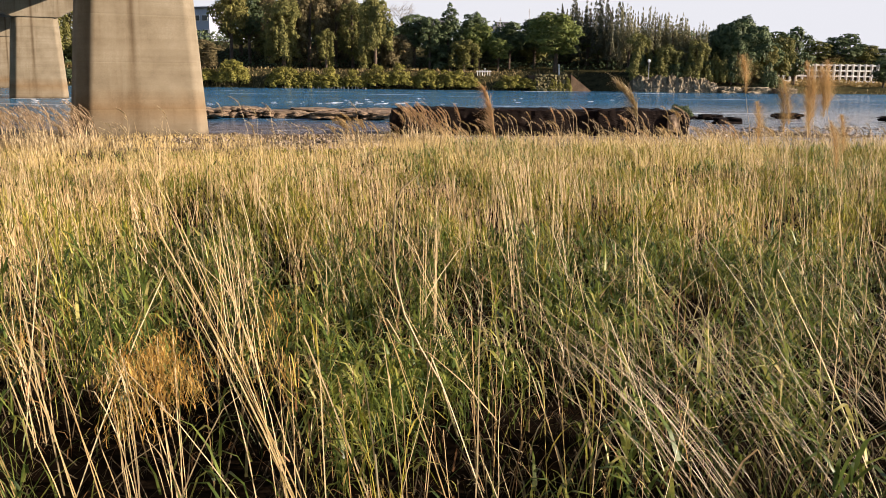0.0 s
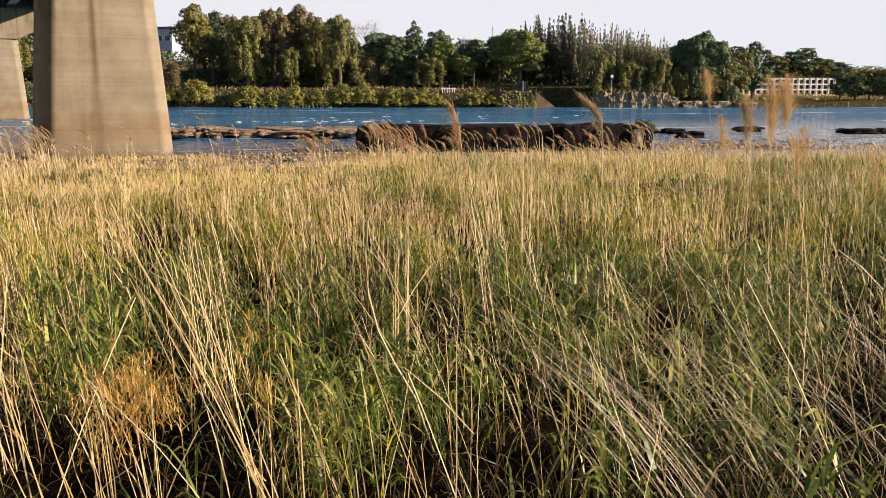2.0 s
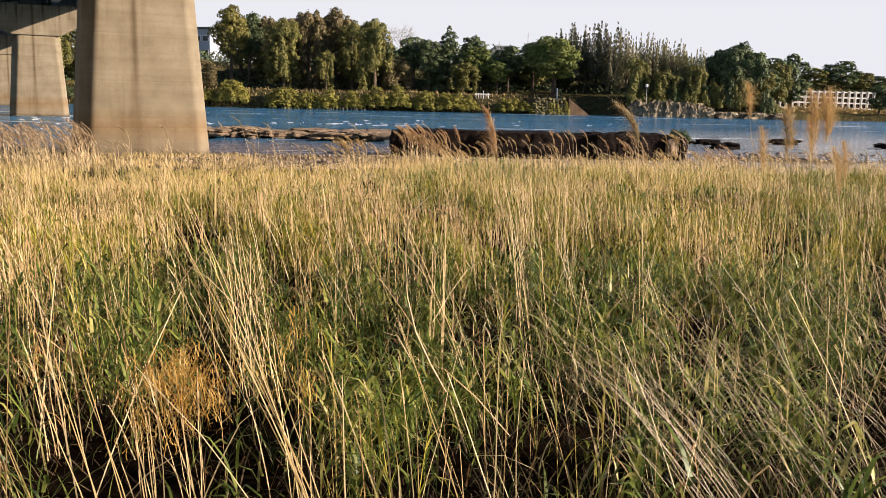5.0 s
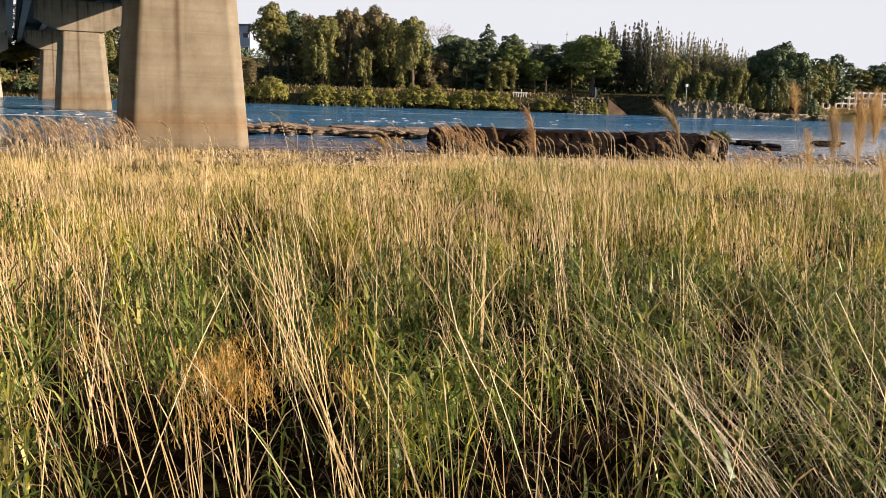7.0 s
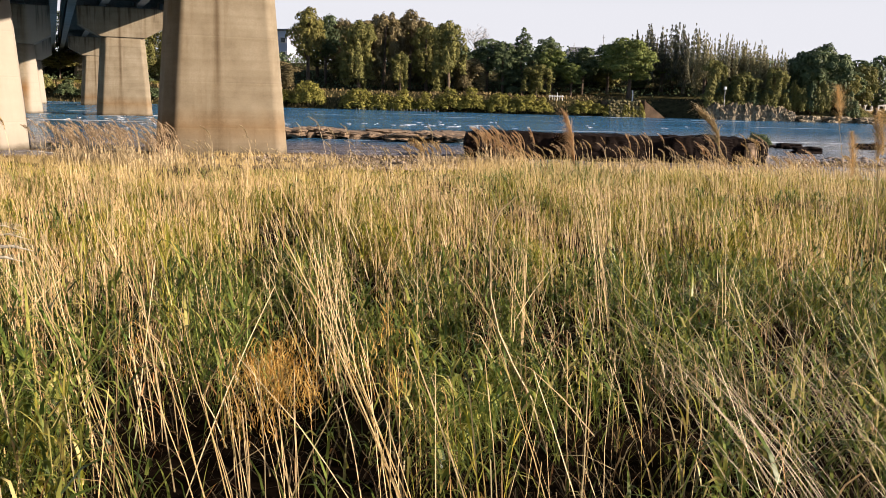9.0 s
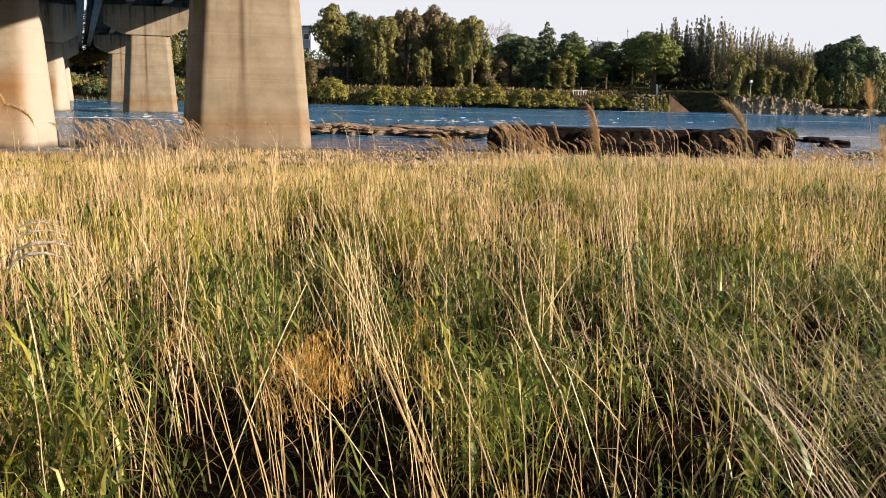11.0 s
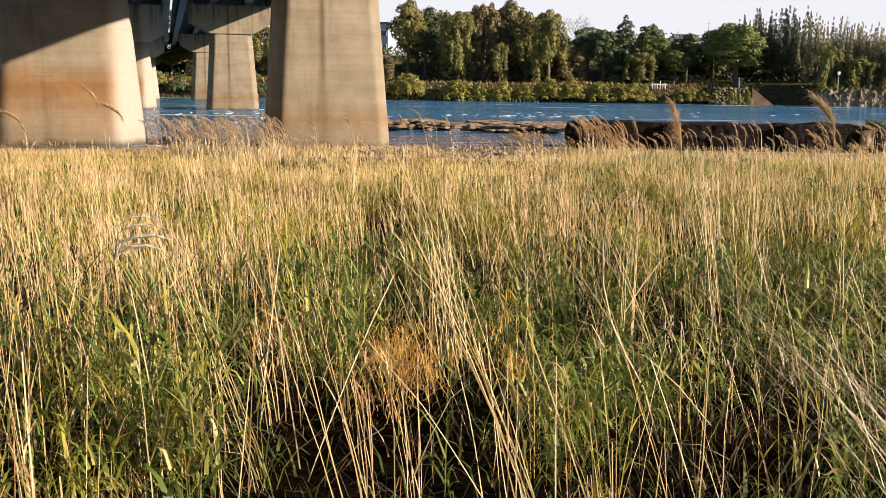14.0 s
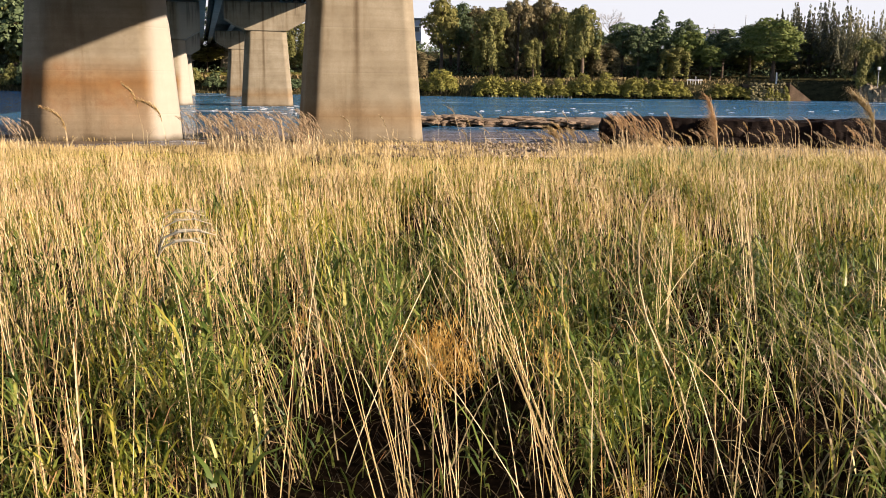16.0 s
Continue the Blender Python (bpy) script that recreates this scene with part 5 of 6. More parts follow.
def stand(p, near=0.92, far=0.26):
    """How tall the grass stands: it gets lower towards the shore, and is uneven."""
    k = near + (far - near) * np.clip((p[:, 1] - 3.0) / 15.0, 0, 1) ** 0.7
    k = k + 0.22 * smooth_step(0.03, 0.14, p[:, 0] / np.maximum(p[:, 1], 1.0)) * smooth_step(13, 20, p[:, 1])
    return (k - 0.1 * smooth_step(20, 25, p[:, 1])) * (0.72 + 0.4 * patch(p, 1.3, 2.0))


def clustered(r, n, per, spread, y0, y1, half=0.80, margin=1.3):
    """Points in tussocks."""
    c = field_points(r, n // per, y0, y1, half, margin)
    q = np.repeat(c, per, 0)
    q[:, :2] += r.normal(0, spread, (len(q), 2)) * (0.5 + r.random(len(q)))[:, None]
    q = q[(q[:, 1] > 1.15)]
    q[:, 2] = height(q[:, 0], q[:, 1])
    return q


def hollow(p):
    """The dark hollow under the dead clump."""
    return np.exp(-((p[:, 0] + 0.22 * p[:, 1]) / 0.6) ** 6 - ((p[:, 1] - 2.75) / 1.75) ** 6)


def gap(p):
    """A gap in the tall canes round the white plume."""
    return np.exp(-((p[:, 0] + 0.471 * p[:, 1]) / 0.17) ** 4 - ((p[:, 1] - 2.9) / 0.75) ** 6)


def thin(p):
    """Where the sward is thin, close to the path."""
    return np.exp(-((p[:, 0] - 0.15) / 1.0) ** 4 - ((p[:, 1] - 2.3) / 1.3) ** 4)


def flattened(p):
    """Where the wind has laid the stalks over the green."""
    return np.exp(-((p[:, 0] - 1.5) / 0.65) ** 4 - ((p[:, 1] - 2.5) / 0.8) ** 4)


def plants(r, p, tall, k, leaf_len, leaf_w, stem_w, segs, stem_segs=4, lean=0.2, lo=0.08, hi=0.8, arch=1.0):
    """Grass plants: a culm each, with arching leaves set along it."""
    n = len(p)
    head = np.where(r.random(n) < 0.5, r.normal(math.pi, 0.7, n), r.uniform(0, math.tau, n))
    ln = np.abs(r.normal(0.04, lean, n))
    stem, tips = strips(p, tall, np.full(n, stem_w) * r.uniform(0.7, 1.3, n), head, ln, np.zeros(n), r.normal(0.7, 0.45, n), stem_segs, 0.4, 1.2, 0.0018, r)
    t = r.uniform(lo, hi, (n, k))
    b = np.empty((n, k, 3))
    out = ln[:, None] * tall[:, None] * t ** 1.3
    b[:, :, 0] = p[:, 0:1] + out * np.cos(head)[:, None]
    b[:, :, 1] = p[:, 1:2] + out * np.sin(head)[:, None]
    b[:, :, 2] = p[:, 2:3] + tall[:, None] * t * np.sqrt(np.maximum(0.05, 1 - (ln[:, None] * t) ** 2 * 0.6))
    b = b.reshape(-1, 3)
    m = len(b)
    hd = r.uniform(0, math.tau, m)
    L = r.uniform(0.55, 1.1, m) * leaf_len * np.repeat(tall, k) / max(float(tall.mean()), 0.01)
    leaf = strips(b, L, r.uniform(0.6, 1.2, m) * leaf_w, hd, r.uniform(0.45, 1.15, m) * arch, r.uniform(0.1, 1.15, m) * arch, hd + math.pi / 2 + r.normal(0, 0.35, m), segs, 0.06, 1.35)[0]
    return stem, leaf, tips


r = np.random.default_rng(11)
# live grass close by: leafy hummocks with dark gaps between them
p = clustered(r, 10500, 9, 0.06, 1.2, 7.5)
k = tussock(p, 4.2)
p = p[(r.random(len(p)) < 0.03 + 0.85 * k) & (r.random(len(p)) > np.maximum(np.maximum(hollow(p), 0.55 * thin(p)), 0.78 * flattened(p)))]
p = p[(p[:, 0] > -1.2 - 0.5 * r.random(len(p))) | (r.random(len(p)) < 0.42)]
tall = stand(p) * r.uniform(0.3, 0.78, len(p)) * (0.55 + 0.5 * tussock(p, 4.2))
stem, leaf, tips = plants(r, p, tall, 8, 0.17, 0.0155, 0.0024, 3, 3, 0.2, 0.25, 1.0, 1.2)
low = field_points(r, 3200, 1.2, 7.5)
basal = leaves(r, low[r.random(len(low)) > 0.35 * hollow(low)], 0.1, 0.26, 0.006, 0.013, 3)
stuff("green_grass", [stem, leaf, basal], M_GREEN, "dense fresh green grass blades in the meadow")
p = clustered(r, 1500, 8, 0.05, 1.3, 4.5)
p = p[(p[:, 0] < -0.95) & (p[:, 0] < -0.3 * p[:, 1]) & (r.random(len(p)) < 0.08 + 0.5 * tussock(p, 3.4, 1.0))]
stem, leaf, tips = plants(r, p, stand(p) * r.uniform(0.35, 0.8, len(p)), 7, 0.17, 0.014, 0.0026, 3, 3, 0.18, 0.25, 1.0)
stuff("sunlit_grass", [stem, leaf], M_GREEN, "sunlit fresh green grass blades")
# pale canes and olive blades that fill the dry side of the meadow
side = np.random.default_rng(77)
p = clustered(side, 400, 3, 0.07, 1.5, 4.6)
p = p[(p[:, 0] < -0.32 * p[:, 1] - 0.1) & (side.random(len(p)) < 0.35 + 0.65 * tussock(p, 3.0, 3.0)) & (gap(p) < 0.4)]
n = len(p)
geo, tips = strips(p, stand(p) * side.uniform(0.6, 1.1, n), side.uniform(0.0042, 0.0078, n), np.where(side.random(n) < 0.6, math.pi, 0.0) + side.normal(0, 0.6, n), np.abs(side.normal(0.09, 0.12, n)), np.zeros(n), side.normal(0.7, 0.4, n), 4, 0.6, 1.05, 0.0015, side)
stuff("pale_canes", [geo, tufts(side, tips[side.random(len(tips)) < 0.2], 0.1, 0.003)], M_STRAW, "thick pale dry canes in the grass")
p = clustered(side, 950, 7, 0.06, 1.3, 4.2)
p = p[(p[:, 0] < -0.32 * p[:, 1] - 0.1) & (side.random(len(p)) < 0.2 + 0.7 * tussock(p, 3.4, 1.0))]
stem, leaf, tips = plants(side, p, stand(p) * side.uniform(0.3, 0.75, len(p)), 7, 0.17, 0.012, 0.003, 3, 3, 0.22, 0.25, 1.0)
stuff("olive_grass", [stem, leaf], M_GREENFAR, "yellow-olive grass blades between dry canes")
# slim yellow-green culms standing up out of the leaves
p = clustered(r, 620, 4, 0.06, 1.3, 7.5)
p = p[(r.random(len(p)) < 0.15 + 0.85 * tussock(p, 3.1, 2.0)) & (r.random(len(p)) > hollow(p))]
stem, leaf, tips = plants(r, p, stand(p) * r.uniform(0.6, 1.05, len(p)), 3, 0.26, 0.009, 0.0048, 4, 5, 0.14, 0.3, 0.95, 0.7)
stuff("green_culms", [stem, leaf], M_GREENFAR, "upright yellow-green grass culms with narrow leaves")
# straw: denser away from the river side path, where the meadow has dried
p = clustered(r, 4600, 4, 0.09, 1.2, 7.5)
dry = (0.36 - 0.2 * smooth_step(0.5, 1.3, p[:, 0])) + 0.72 * smooth_step(-0.7, -1.6, p[:, 0]) * smooth_step(1.2, 2.3, p[:, 1])
p = p[(r.random(len(p)) < dry * (0.4 + 0.6 * tussock(p, 2.7, 5.0))) & (r.random(len(p)) > hollow(p) * 0.97)]
stem, leaf, tips = plants(r, p, stand(p) * r.uniform(0.5, 1.12, len(p)) * (1 - 0.5 * gap(p)), 1, 0.16, 0.006, 0.0046, 3, 4, 0.15, 0.2, 0.8)
stuff("dry_stalks", [stem, leaf, tufts(r, tips[r.random(len(tips)) < 0.25], 0.1, 0.003)], M_STRAW, "straw-coloured dry grass stalks among green leaves")
# single thick canes that lean across one another
p = field_points(r, 440, 1.9, 7.5)
p = p[r.random(len(p)) > hollow(p) * 0.88]
n = len(p)
geo, tips = strips(p, stand(p) * r.uniform(0.7, 1.2, n), r.uniform(0.0038, 0.0068, n), np.where(r.random(n) < 0.7, math.pi, 0.0) + r.normal(0, 0.5, n), np.abs(r.normal(0.16, 0.2, n)), np.zeros(n), r.normal(0.7, 0.4, n), 4, 0.6, 1.05, 0.0015, r)
stuff("crossing_canes", [geo, tufts(r, tips[r.random(len(tips)) < 0.3], 0.12, 0.003)], M_TAN, "pale dry canes leaning across one another")
p = clustered(r, 800, 8, 0.08, 1.2, 7.5)
p = p[r.random(len(p)) > hollow(p) * 0.95]
stuff("dead_leaves", [leaves(r, p, 0.15, 0.45, 0.005, 0.014, 4)], M_TAN, "withered tan grass leaves in the meadow")
# russet withered leaves low in the stand
p = clustered(r, 3600, 9, 0.07, 1.4, 7.0)
p = p[r.random(len(p)) < 0.1 + 0.9 * tussock(p, 3.3, 4.0)]
p[:, 2] += stand(p) * r.uniform(0.05, 0.6, len(p))
n = len(p)
geo, _ = strips(p, r.uniform(0.06, 0.2, n), r.uniform(0.003, 0.008, n), r.uniform(0, math.tau, n), r.uniform(0.5, 1.0, n), r.uniform(0.2, 1.2, n), r.uniform(0, math.pi, n), 3, 0.2, 1.2, 0.006, r)
stuff("withered_leaves", [geo], M_RUSSET, "russet withered leaves tangled low in the grass")
# snapped canes lying through the stand
p = field_points(r, 260, 1.7, 6.5)
p[:, 2] += r.uniform(0.05, 0.5, len(p))
n = len(p)
geo, _ = strips(p, r.uniform(0.2, 0.6, n), r.uniform(0.005, 0.008, n), r.uniform(0, math.tau, n), r.uniform(0.8, 1.0, n), r.uniform(0.25, 0.7, n), r.uniform(0, math.pi, n), 4, 0.5, 1.0, 0.004, r)
stuff("snapped_canes", [geo], M_TAN, "snapped pale canes fallen through the grass")

# fallen straw on the ground
p = field_points(r, 5000, 1.2, 6.0)
p[:, 2] += r.uniform(0.005, 0.05, len(p))
n = len(p)
geo, _ = strips(p, r.uniform(0.08, 0.35, n), r.uniform(0.003, 0.007, n), r.uniform(0, math.tau, n), r.uniform(0.95, 1.0, n), r.uniform(0.55, 0.68, n), r.uniform(0, math.pi, n), 3, 0.4, 1.0, 0.004, r)
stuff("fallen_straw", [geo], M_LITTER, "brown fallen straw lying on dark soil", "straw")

# middle distance
p = clustered(r, 25000, 8, 0.08, 7.0, 15.0)
p = p[r.random(len(p)) < 0.1 + 0.85 * tussock(p, 2.3, 1.0) ** 1.3]
stem, leaf, tips = plants(r, p, stand(p) * r.uniform(0.4, 0.85, len(p)) * (0.6 + 0.5 * tussock(p, 2.3, 1.0)), 5, 0.14, 0.0135, 0.004, 2, 2)
stuff("meadow_grass", [stem, leaf], M_GREENFAR, "yellowing green meadow grass")
p = clustered(r, 21000, 8, 0.1, 7.0, 15.0)
p = p[r.random(len(p)) < 0.04 + (0.62 - 0.26 * smooth_step(0.1, 0.4, p[:, 0] / p[:, 1])) * tussock(p, 1.9, 4.0) + 0.25 * smooth_step(-1.0, -4.0, p[:, 0])]
stem, leaf, tips = plants(r, p, stand(p) * r.uniform(0.7, 1.2, len(p)), 1, 0.14, 0.009, 0.0058, 2, 2, 0.24, 0.3, 0.95)
stuff("meadow_stalks", [stem, leaf, tufts(r, tips[r.random(len(tips)) < 0.3], 0.09, 0.005, 4)], M_STRAW, "tall straw-coloured stalks standing in the meadow")

# towards the shore the grass is pale and low
p = clustered(r, 38000, 12, 0.14, 14.0, 22.0, 0.82, 2)
p = p[r.random(len(p)) < 0.1 + 0.9 * tussock(p, 0.9, 2.0)]
n = len(p)
geo = strips(p, stand(p) * r.uniform(0.5, 0.95, n), r.uniform(0.012, 0.022, n), r.uniform(0, math.tau, n), r.uniform(0.2, 0.8, n), r.uniform(0, 0.5, n) ** 1.4, r.uniform(0, math.pi, n), 2, 0.08, 1.7)[0]
stuff("shore_grass", [geo], M_GREENFAR, "low yellowish grass towards the shore")
p = clustered(r, 38000, 7, 0.12, 14.0, 29.5, 0.82, 2)
stony = np.exp(-((p[:, 0] - 0.1) / 2.0) ** 4 - ((p[:, 1] - 26.6) / 3.2) ** 4)
p = p[(r.random(len(p)) > 0.93 * stony) & (height(p[:, 0], p[:, 1]) > WATER + 0.02)]
n = len(p)
geo, tips = strips(p, stand(p) * r.uniform(0.6, 1.25, n), r.uniform(0.006, 0.011, n), r.normal(math.pi, 1.2, n), np.abs(r.normal(0, 0.25, n)), np.zeros(n), r.normal(0.7, 0.45, n), 2, 0.45, 1.25, 0.006, r)
stuff("shore_stalks", [geo, tufts(r, tips[r.random(len(tips)) < 0.3], 0.09, 0.008, 3)], M_SHORE, "pale tan dry grass along the shore")


# greener patches farther out
p = clustered(r, 13000, 10, 0.12, 8.0, 21.0, 0.82, 2)
p = p[r.random(len(p)) < smooth_step(0.45, 0.7, patch(p, 0.8, 3.0)) * (0.45 + 0.55 * smooth_step(-4, 3, p[:, 0]))]
stem, leaf, tips = plants(r, p, stand(p) * r.uniform(0.6, 1.0, len(p)), 3, 0.16, 0.018, 0.006, 3, 2)
stuff("green_patches", [stem, leaf], M_GREEN, "patches of fresh green grass in the dry meadow")

# the meadow goes on beside and behind the path
p = np.stack([r.uniform(-17, 17, 26000), r.uniform(-11, 21, 26000), np.zeros(26000)], 1)
p = p[((p[:, 1] < 1.2) | (np.abs(p[:, 0]) > 0.8 * p[:, 1] + 1.3)) & (np.hypot(p[:, 0], p[:, 1]) > 0.7)]
p = p[r.random(len(p)) < 0.25 + 0.75 * tussock(p, 2.4, 1.0)]
p[:, 2] = height(p[:, 0], p[:, 1])
n = len(p)
near = smooth_step(0.6, 4.5, np.hypot(p[:, 0], p[:, 1]))
geo = strips(p, (0.18 + 0.55 * near) * r.uniform(0.5, 1.1, n), r.uniform(0.008, 0.02, n), r.uniform(0, math.tau, n), r.uniform(0.2, 0.8, n), r.uniform(0, 0.5, n) ** 1.4, r.uniform(0, math.pi, n), 2, 0.08, 1.6)[0]
around = clustered(r, 1600, 6, 0.07, 0.1, 6.0, 0.0, 6.0)
around = np.concatenate([around, around * np.array([1, -1, 1]), np.stack([r.uniform(-5, 5, 1500), r.uniform(-1.2, 1.2, 1500), np.zeros(1500)], 1)])
near = np.hypot(around[:, 0], around[:, 1])
around = around[(near > 0.75) & ((around[:, 1] < 1.15) | (np.abs(around[:, 0]) > 0.8 * around[:, 1] + 1.3)) & (r.random(len(around)) < 0.3 + 0.7 * tussock(around, 3.0))]
around[:, 2] = height(around[:, 0], around[:, 1])
near = smooth_step(0.7, 3.5, np.hypot(around[:, 0], around[:, 1]))
stem, leaf, tips = plants(r, around, (0.22 + 0.45 * near) * r.uniform(0.6, 1.1, len(around)), 5, 0.22, 0.016, 0.004, 3, 2)
stuff("trodden_grass", [stem, leaf], M_GREEN, "low green grass round the path")
stuff("verge_grass", [geo], M_GREENFAR, "yellow-green meadow grass beside the path")

def build_tussock(x, y, tops, base, n, spread, width, material, name, label, r, leaf=0):
    """A leaning bundle of stalks: from around its foot to around its top."""
    g = float(height(base[0], base[1]))
    t = root(name, base[0], base[1], g, 0, label, "grass tuft")
    dx, dy, h = tops[0] - base[0], tops[1] - base[1], tops[2] - g
    b = np.stack([r.normal(0, spread, n), r.normal(0, spread, n), np.full(n, -0.02)], 1)
    L = np.hypot(math.hypot(dx, dy), h) * r.uniform(0.72, 1.05, n)
    lean = math.hypot(dx, dy) / math.hypot(math.hypot(dx, dy), h)
    head = np.full(n, math.atan2(dy, dx)) + r.normal(0, 0.18, n)
    geo, tips = strips(b, L, r.uniform(0.7, 1.2, n) * width, head, lean * r.uniform(0.8, 1.2, n), np.zeros(n), r.normal(0.7, 0.4, n), 7, 0.4, 1.12, 0.004, r)
    ribbons_as_parts("stem", geo, n, material, t)
    fringe("seed_fluff", tufts(r, tips, 0.12, 0.0025, 5), M_TAN, t)
    if leaf:
        k = leaf
        b = np.stack([r.normal(0, spread * 2, k), r.normal(0, spread * 2, k), np.zeros(k)], 1)
        fringe("leaves", leaves(r, b, 0.25, 0.55, 0.005, 0.01, 4), M_GREEN, t)
    return t


for tops, base, n, spread in (((-0.76, 2.5, 1.5), (-0.45, 2.5), 3, 0.03), ((-0.62, 2.5, 1.32), (-0.37, 2.5), 2, 0.02), ((-0.36, 2.62, 1.66), (0.15, 2.6), 9, 0.04), ((0.14, 2.5, 1.5), (0.59, 2.5), 2, 0.03),
                              ((-1.55, 3.4, 1.5), (-1.0, 3.3), 6, 0.03), ((0.25, 4.2, 1.45), (0.8, 4.2), 5, 0.03), ((-2.3, 4.6, 1.45), (-1.7, 4.5), 7, 0.04)):
    build_tussock(0, 0, tops, base, n, spread, 0.0046, M_GOLD, "leaning_stalks", "leaning bundle of pale dry grass stalks", r, 12)
# single long canes, dead straight
for tops, base in (((0.32, 2.7, 1.34), (0.78, 2.7)), ((0.44, 2.4, 1.46), (0.24, 2.4)), ((0.52, 2.3, 1.36), (0.51, 2.3)), ((0.58, 2.3, 1.3), (0.56, 2.3)), ((0.1, 2.4, 1.31), (0.13, 2.4)),
                   ((-0.36, 2.3, 1.28), (-0.33, 2.3)), ((-0.44, 2.6, 1.15), (0.08, 2.6)), ((0.95, 2.6, 1.3), (0.9, 2.6)), ((-1.0, 2.6, 1.3), (-0.92, 2.6)), ((-1.25, 2.7, 1.35), (-1.2, 2.7))):
    build_tussock(0, 0, tops, base, 1, 0.002, 0.0052, M_TAN, "single_cane", "single long pale cane standing in the grass", r)
for k in range(12):
    bx = 1.5 + 0.11 * k + r.normal(0, 0.05)
    by = 2.5 + 0.12 * (k % 4) + r.normal(0, 0.08)
    build_tussock(0, 0, (bx - 0.78, by + 0.1, 1.12 + r.uniform(-0.15, 0.15)), (bx, by), 11, 0.1, 0.0038, M_BENT, "bent_stalks", "wind-bent greyish-brown grass stalks", r, 12)

# upright bundles standing over the meadow
for k in range(46):
    y = r.uniform(4.5, 13)
    x = r.uniform(-0.72, 0.75) * y
    h = r.uniform(0.85, 1.1)
    build_tussock(0, 0, (x - r.uniform(-0.1, 0.2), y, float(height(x, y)) + h), (x, y), int(r.integers(4, 9)), 0.05, 0.0058, M_STRAW, "tall_stalks", "upright bundle of tall straw-coloured stalks", r, 10)


def threads(r, start, steps, step, width, fall):
    """Curly hanging threads: each wanders from its start and sinks."""
    n = len(start)
    d = r.standard_normal((n, 3))
    pos = [start]
    for k in range(steps):
        d = 0.72 * d + 0.55 * r.standard_normal((n, 3)) - np.array([0, 0, fall])
        pos.append(pos[-1] + d / np.linalg.norm(d, axis=1)[:, None] * step[:, None])
    c = np.stack(pos, 1)
    f = r.uniform(0, math.pi, n)
    side = np.stack([np.cos(f), np.sin(f), np.zeros(n)], 1)[:, None] * (width[:, None, None] * 0.5)
    v = np.stack([c - side, c + side], 2).reshape(-1, 3)
    k = np.arange(steps)
    one = np.stack([2 * k, 2 * k + 1, 2 * k + 3, 2 * k + 2], 1)
    return v, (one[None] + (np.arange(n) * (steps + 1) * 2)[:, None, None]).reshape(-1, 4)


def build_dead_clump(x, y, z, size, n, label):
    """Withered seed heads: bent stems whose tips are hung with golden threads."""
    g = float(height(x, y))
    t = root("dead_clump", x, y, g, 0, label, "withered plant")
    h = z - g
    m = 8
    b = np.stack([r.normal(0.12, 0.05, m), r.normal(0, 0.05, m), np.full(m, -0.02)], 1)
    L, ln = h * r.uniform(0.8, 1.12, m), r.uniform(0.02, 0.28, m)
    hd = r.normal(math.pi, 0.6, m)
    geo, tips = strips(b, L, np.full(m, 0.005), hd, ln, np.zeros(m), r.normal(0.7, 0.4, m), 6, 0.5, 1.3, 0.004, r)
    ribbons_as_parts("stem", geo, m, M_STRAW, t)
    k = r.integers(0, m, n)
    back = r.random(n) ** 0.8
    s = tips[k] + np.stack([0.3 * size + r.normal(0, 0.75 * size, n), r.normal(0, 0.5 * size, n), -back * size * 1.7 + r.normal(0, 0.5 * size, n)], 1)
    f = r.random(n) < 0.22
    hang = strips(s[f], r.uniform(0.05, 0.16, f.sum()), r.uniform(0.0016, 0.0034, f.sum()), r.normal(0.6, 1.2, f.sum()), r.uniform(0.2, 0.7, f.sum()), r.uniform(0.9, 1.7, f.sum()), r.uniform(0, math.pi, f.sum()), 3, 0.3, 1.0)[0]
    curl = threads(r, s[~f], 6, r.uniform(0.005, 0.012, (~f).sum()), r.uniform(0.0016, 0.0034, (~f).sum()), 0.45)
    fringe("withered_leaves", joined([hang, curl]), M_RUST, t)
    return t


build_dead_clump(-0.42, 2.8, 1.09, 0.055, 720, "golden withered clump over a dark hollow")
build_dead_clump(-0.64, 3.0, 0.9, 0.04, 60, "rusty brown withered plant in the grass")
build_dead_clump(-0.1, 2.9, 1.18, 0.04, 150, "golden withered clump among green grass")
build_dead_clump(-1.2, 4.0, 0.88, 0.05, 80, "ochre withered clump among dry stalks")
build_dead_clump(0.2, 2.7, 0.66, 0.04, 50, "small golden withered clump low in the grass")
build_dead_clump(-0.22, 1.95, 0.55, 0.04, 45, "small golden withered clump low in the grass")

# a stalk snapped over at the top
st = root("snapped_stalk", 0.71, 3.9, float(height(0.71, 3.9)), 0, "pale stalk snapped over near its top", "grass stalk")
bm = bmesh.new()
tube(bm, [(0.000, 0, -0.020), (-0.090, 0, 0.260), (-0.180, 0, 0.420), (-0.250, 0, 0.570), (-0.290, 0, 0.730), (-0.300, 0, 0.900), (-0.290, 0, 1.050), (-0.260, 0, 1.120), (-0.190, 0, 1.180)], [0.006, 0.006, 0.006, 0.0055, 0.005, 0.005, 0.005, 0.004, 0.002], 5)
part("stem", bm, M_TAN, st)


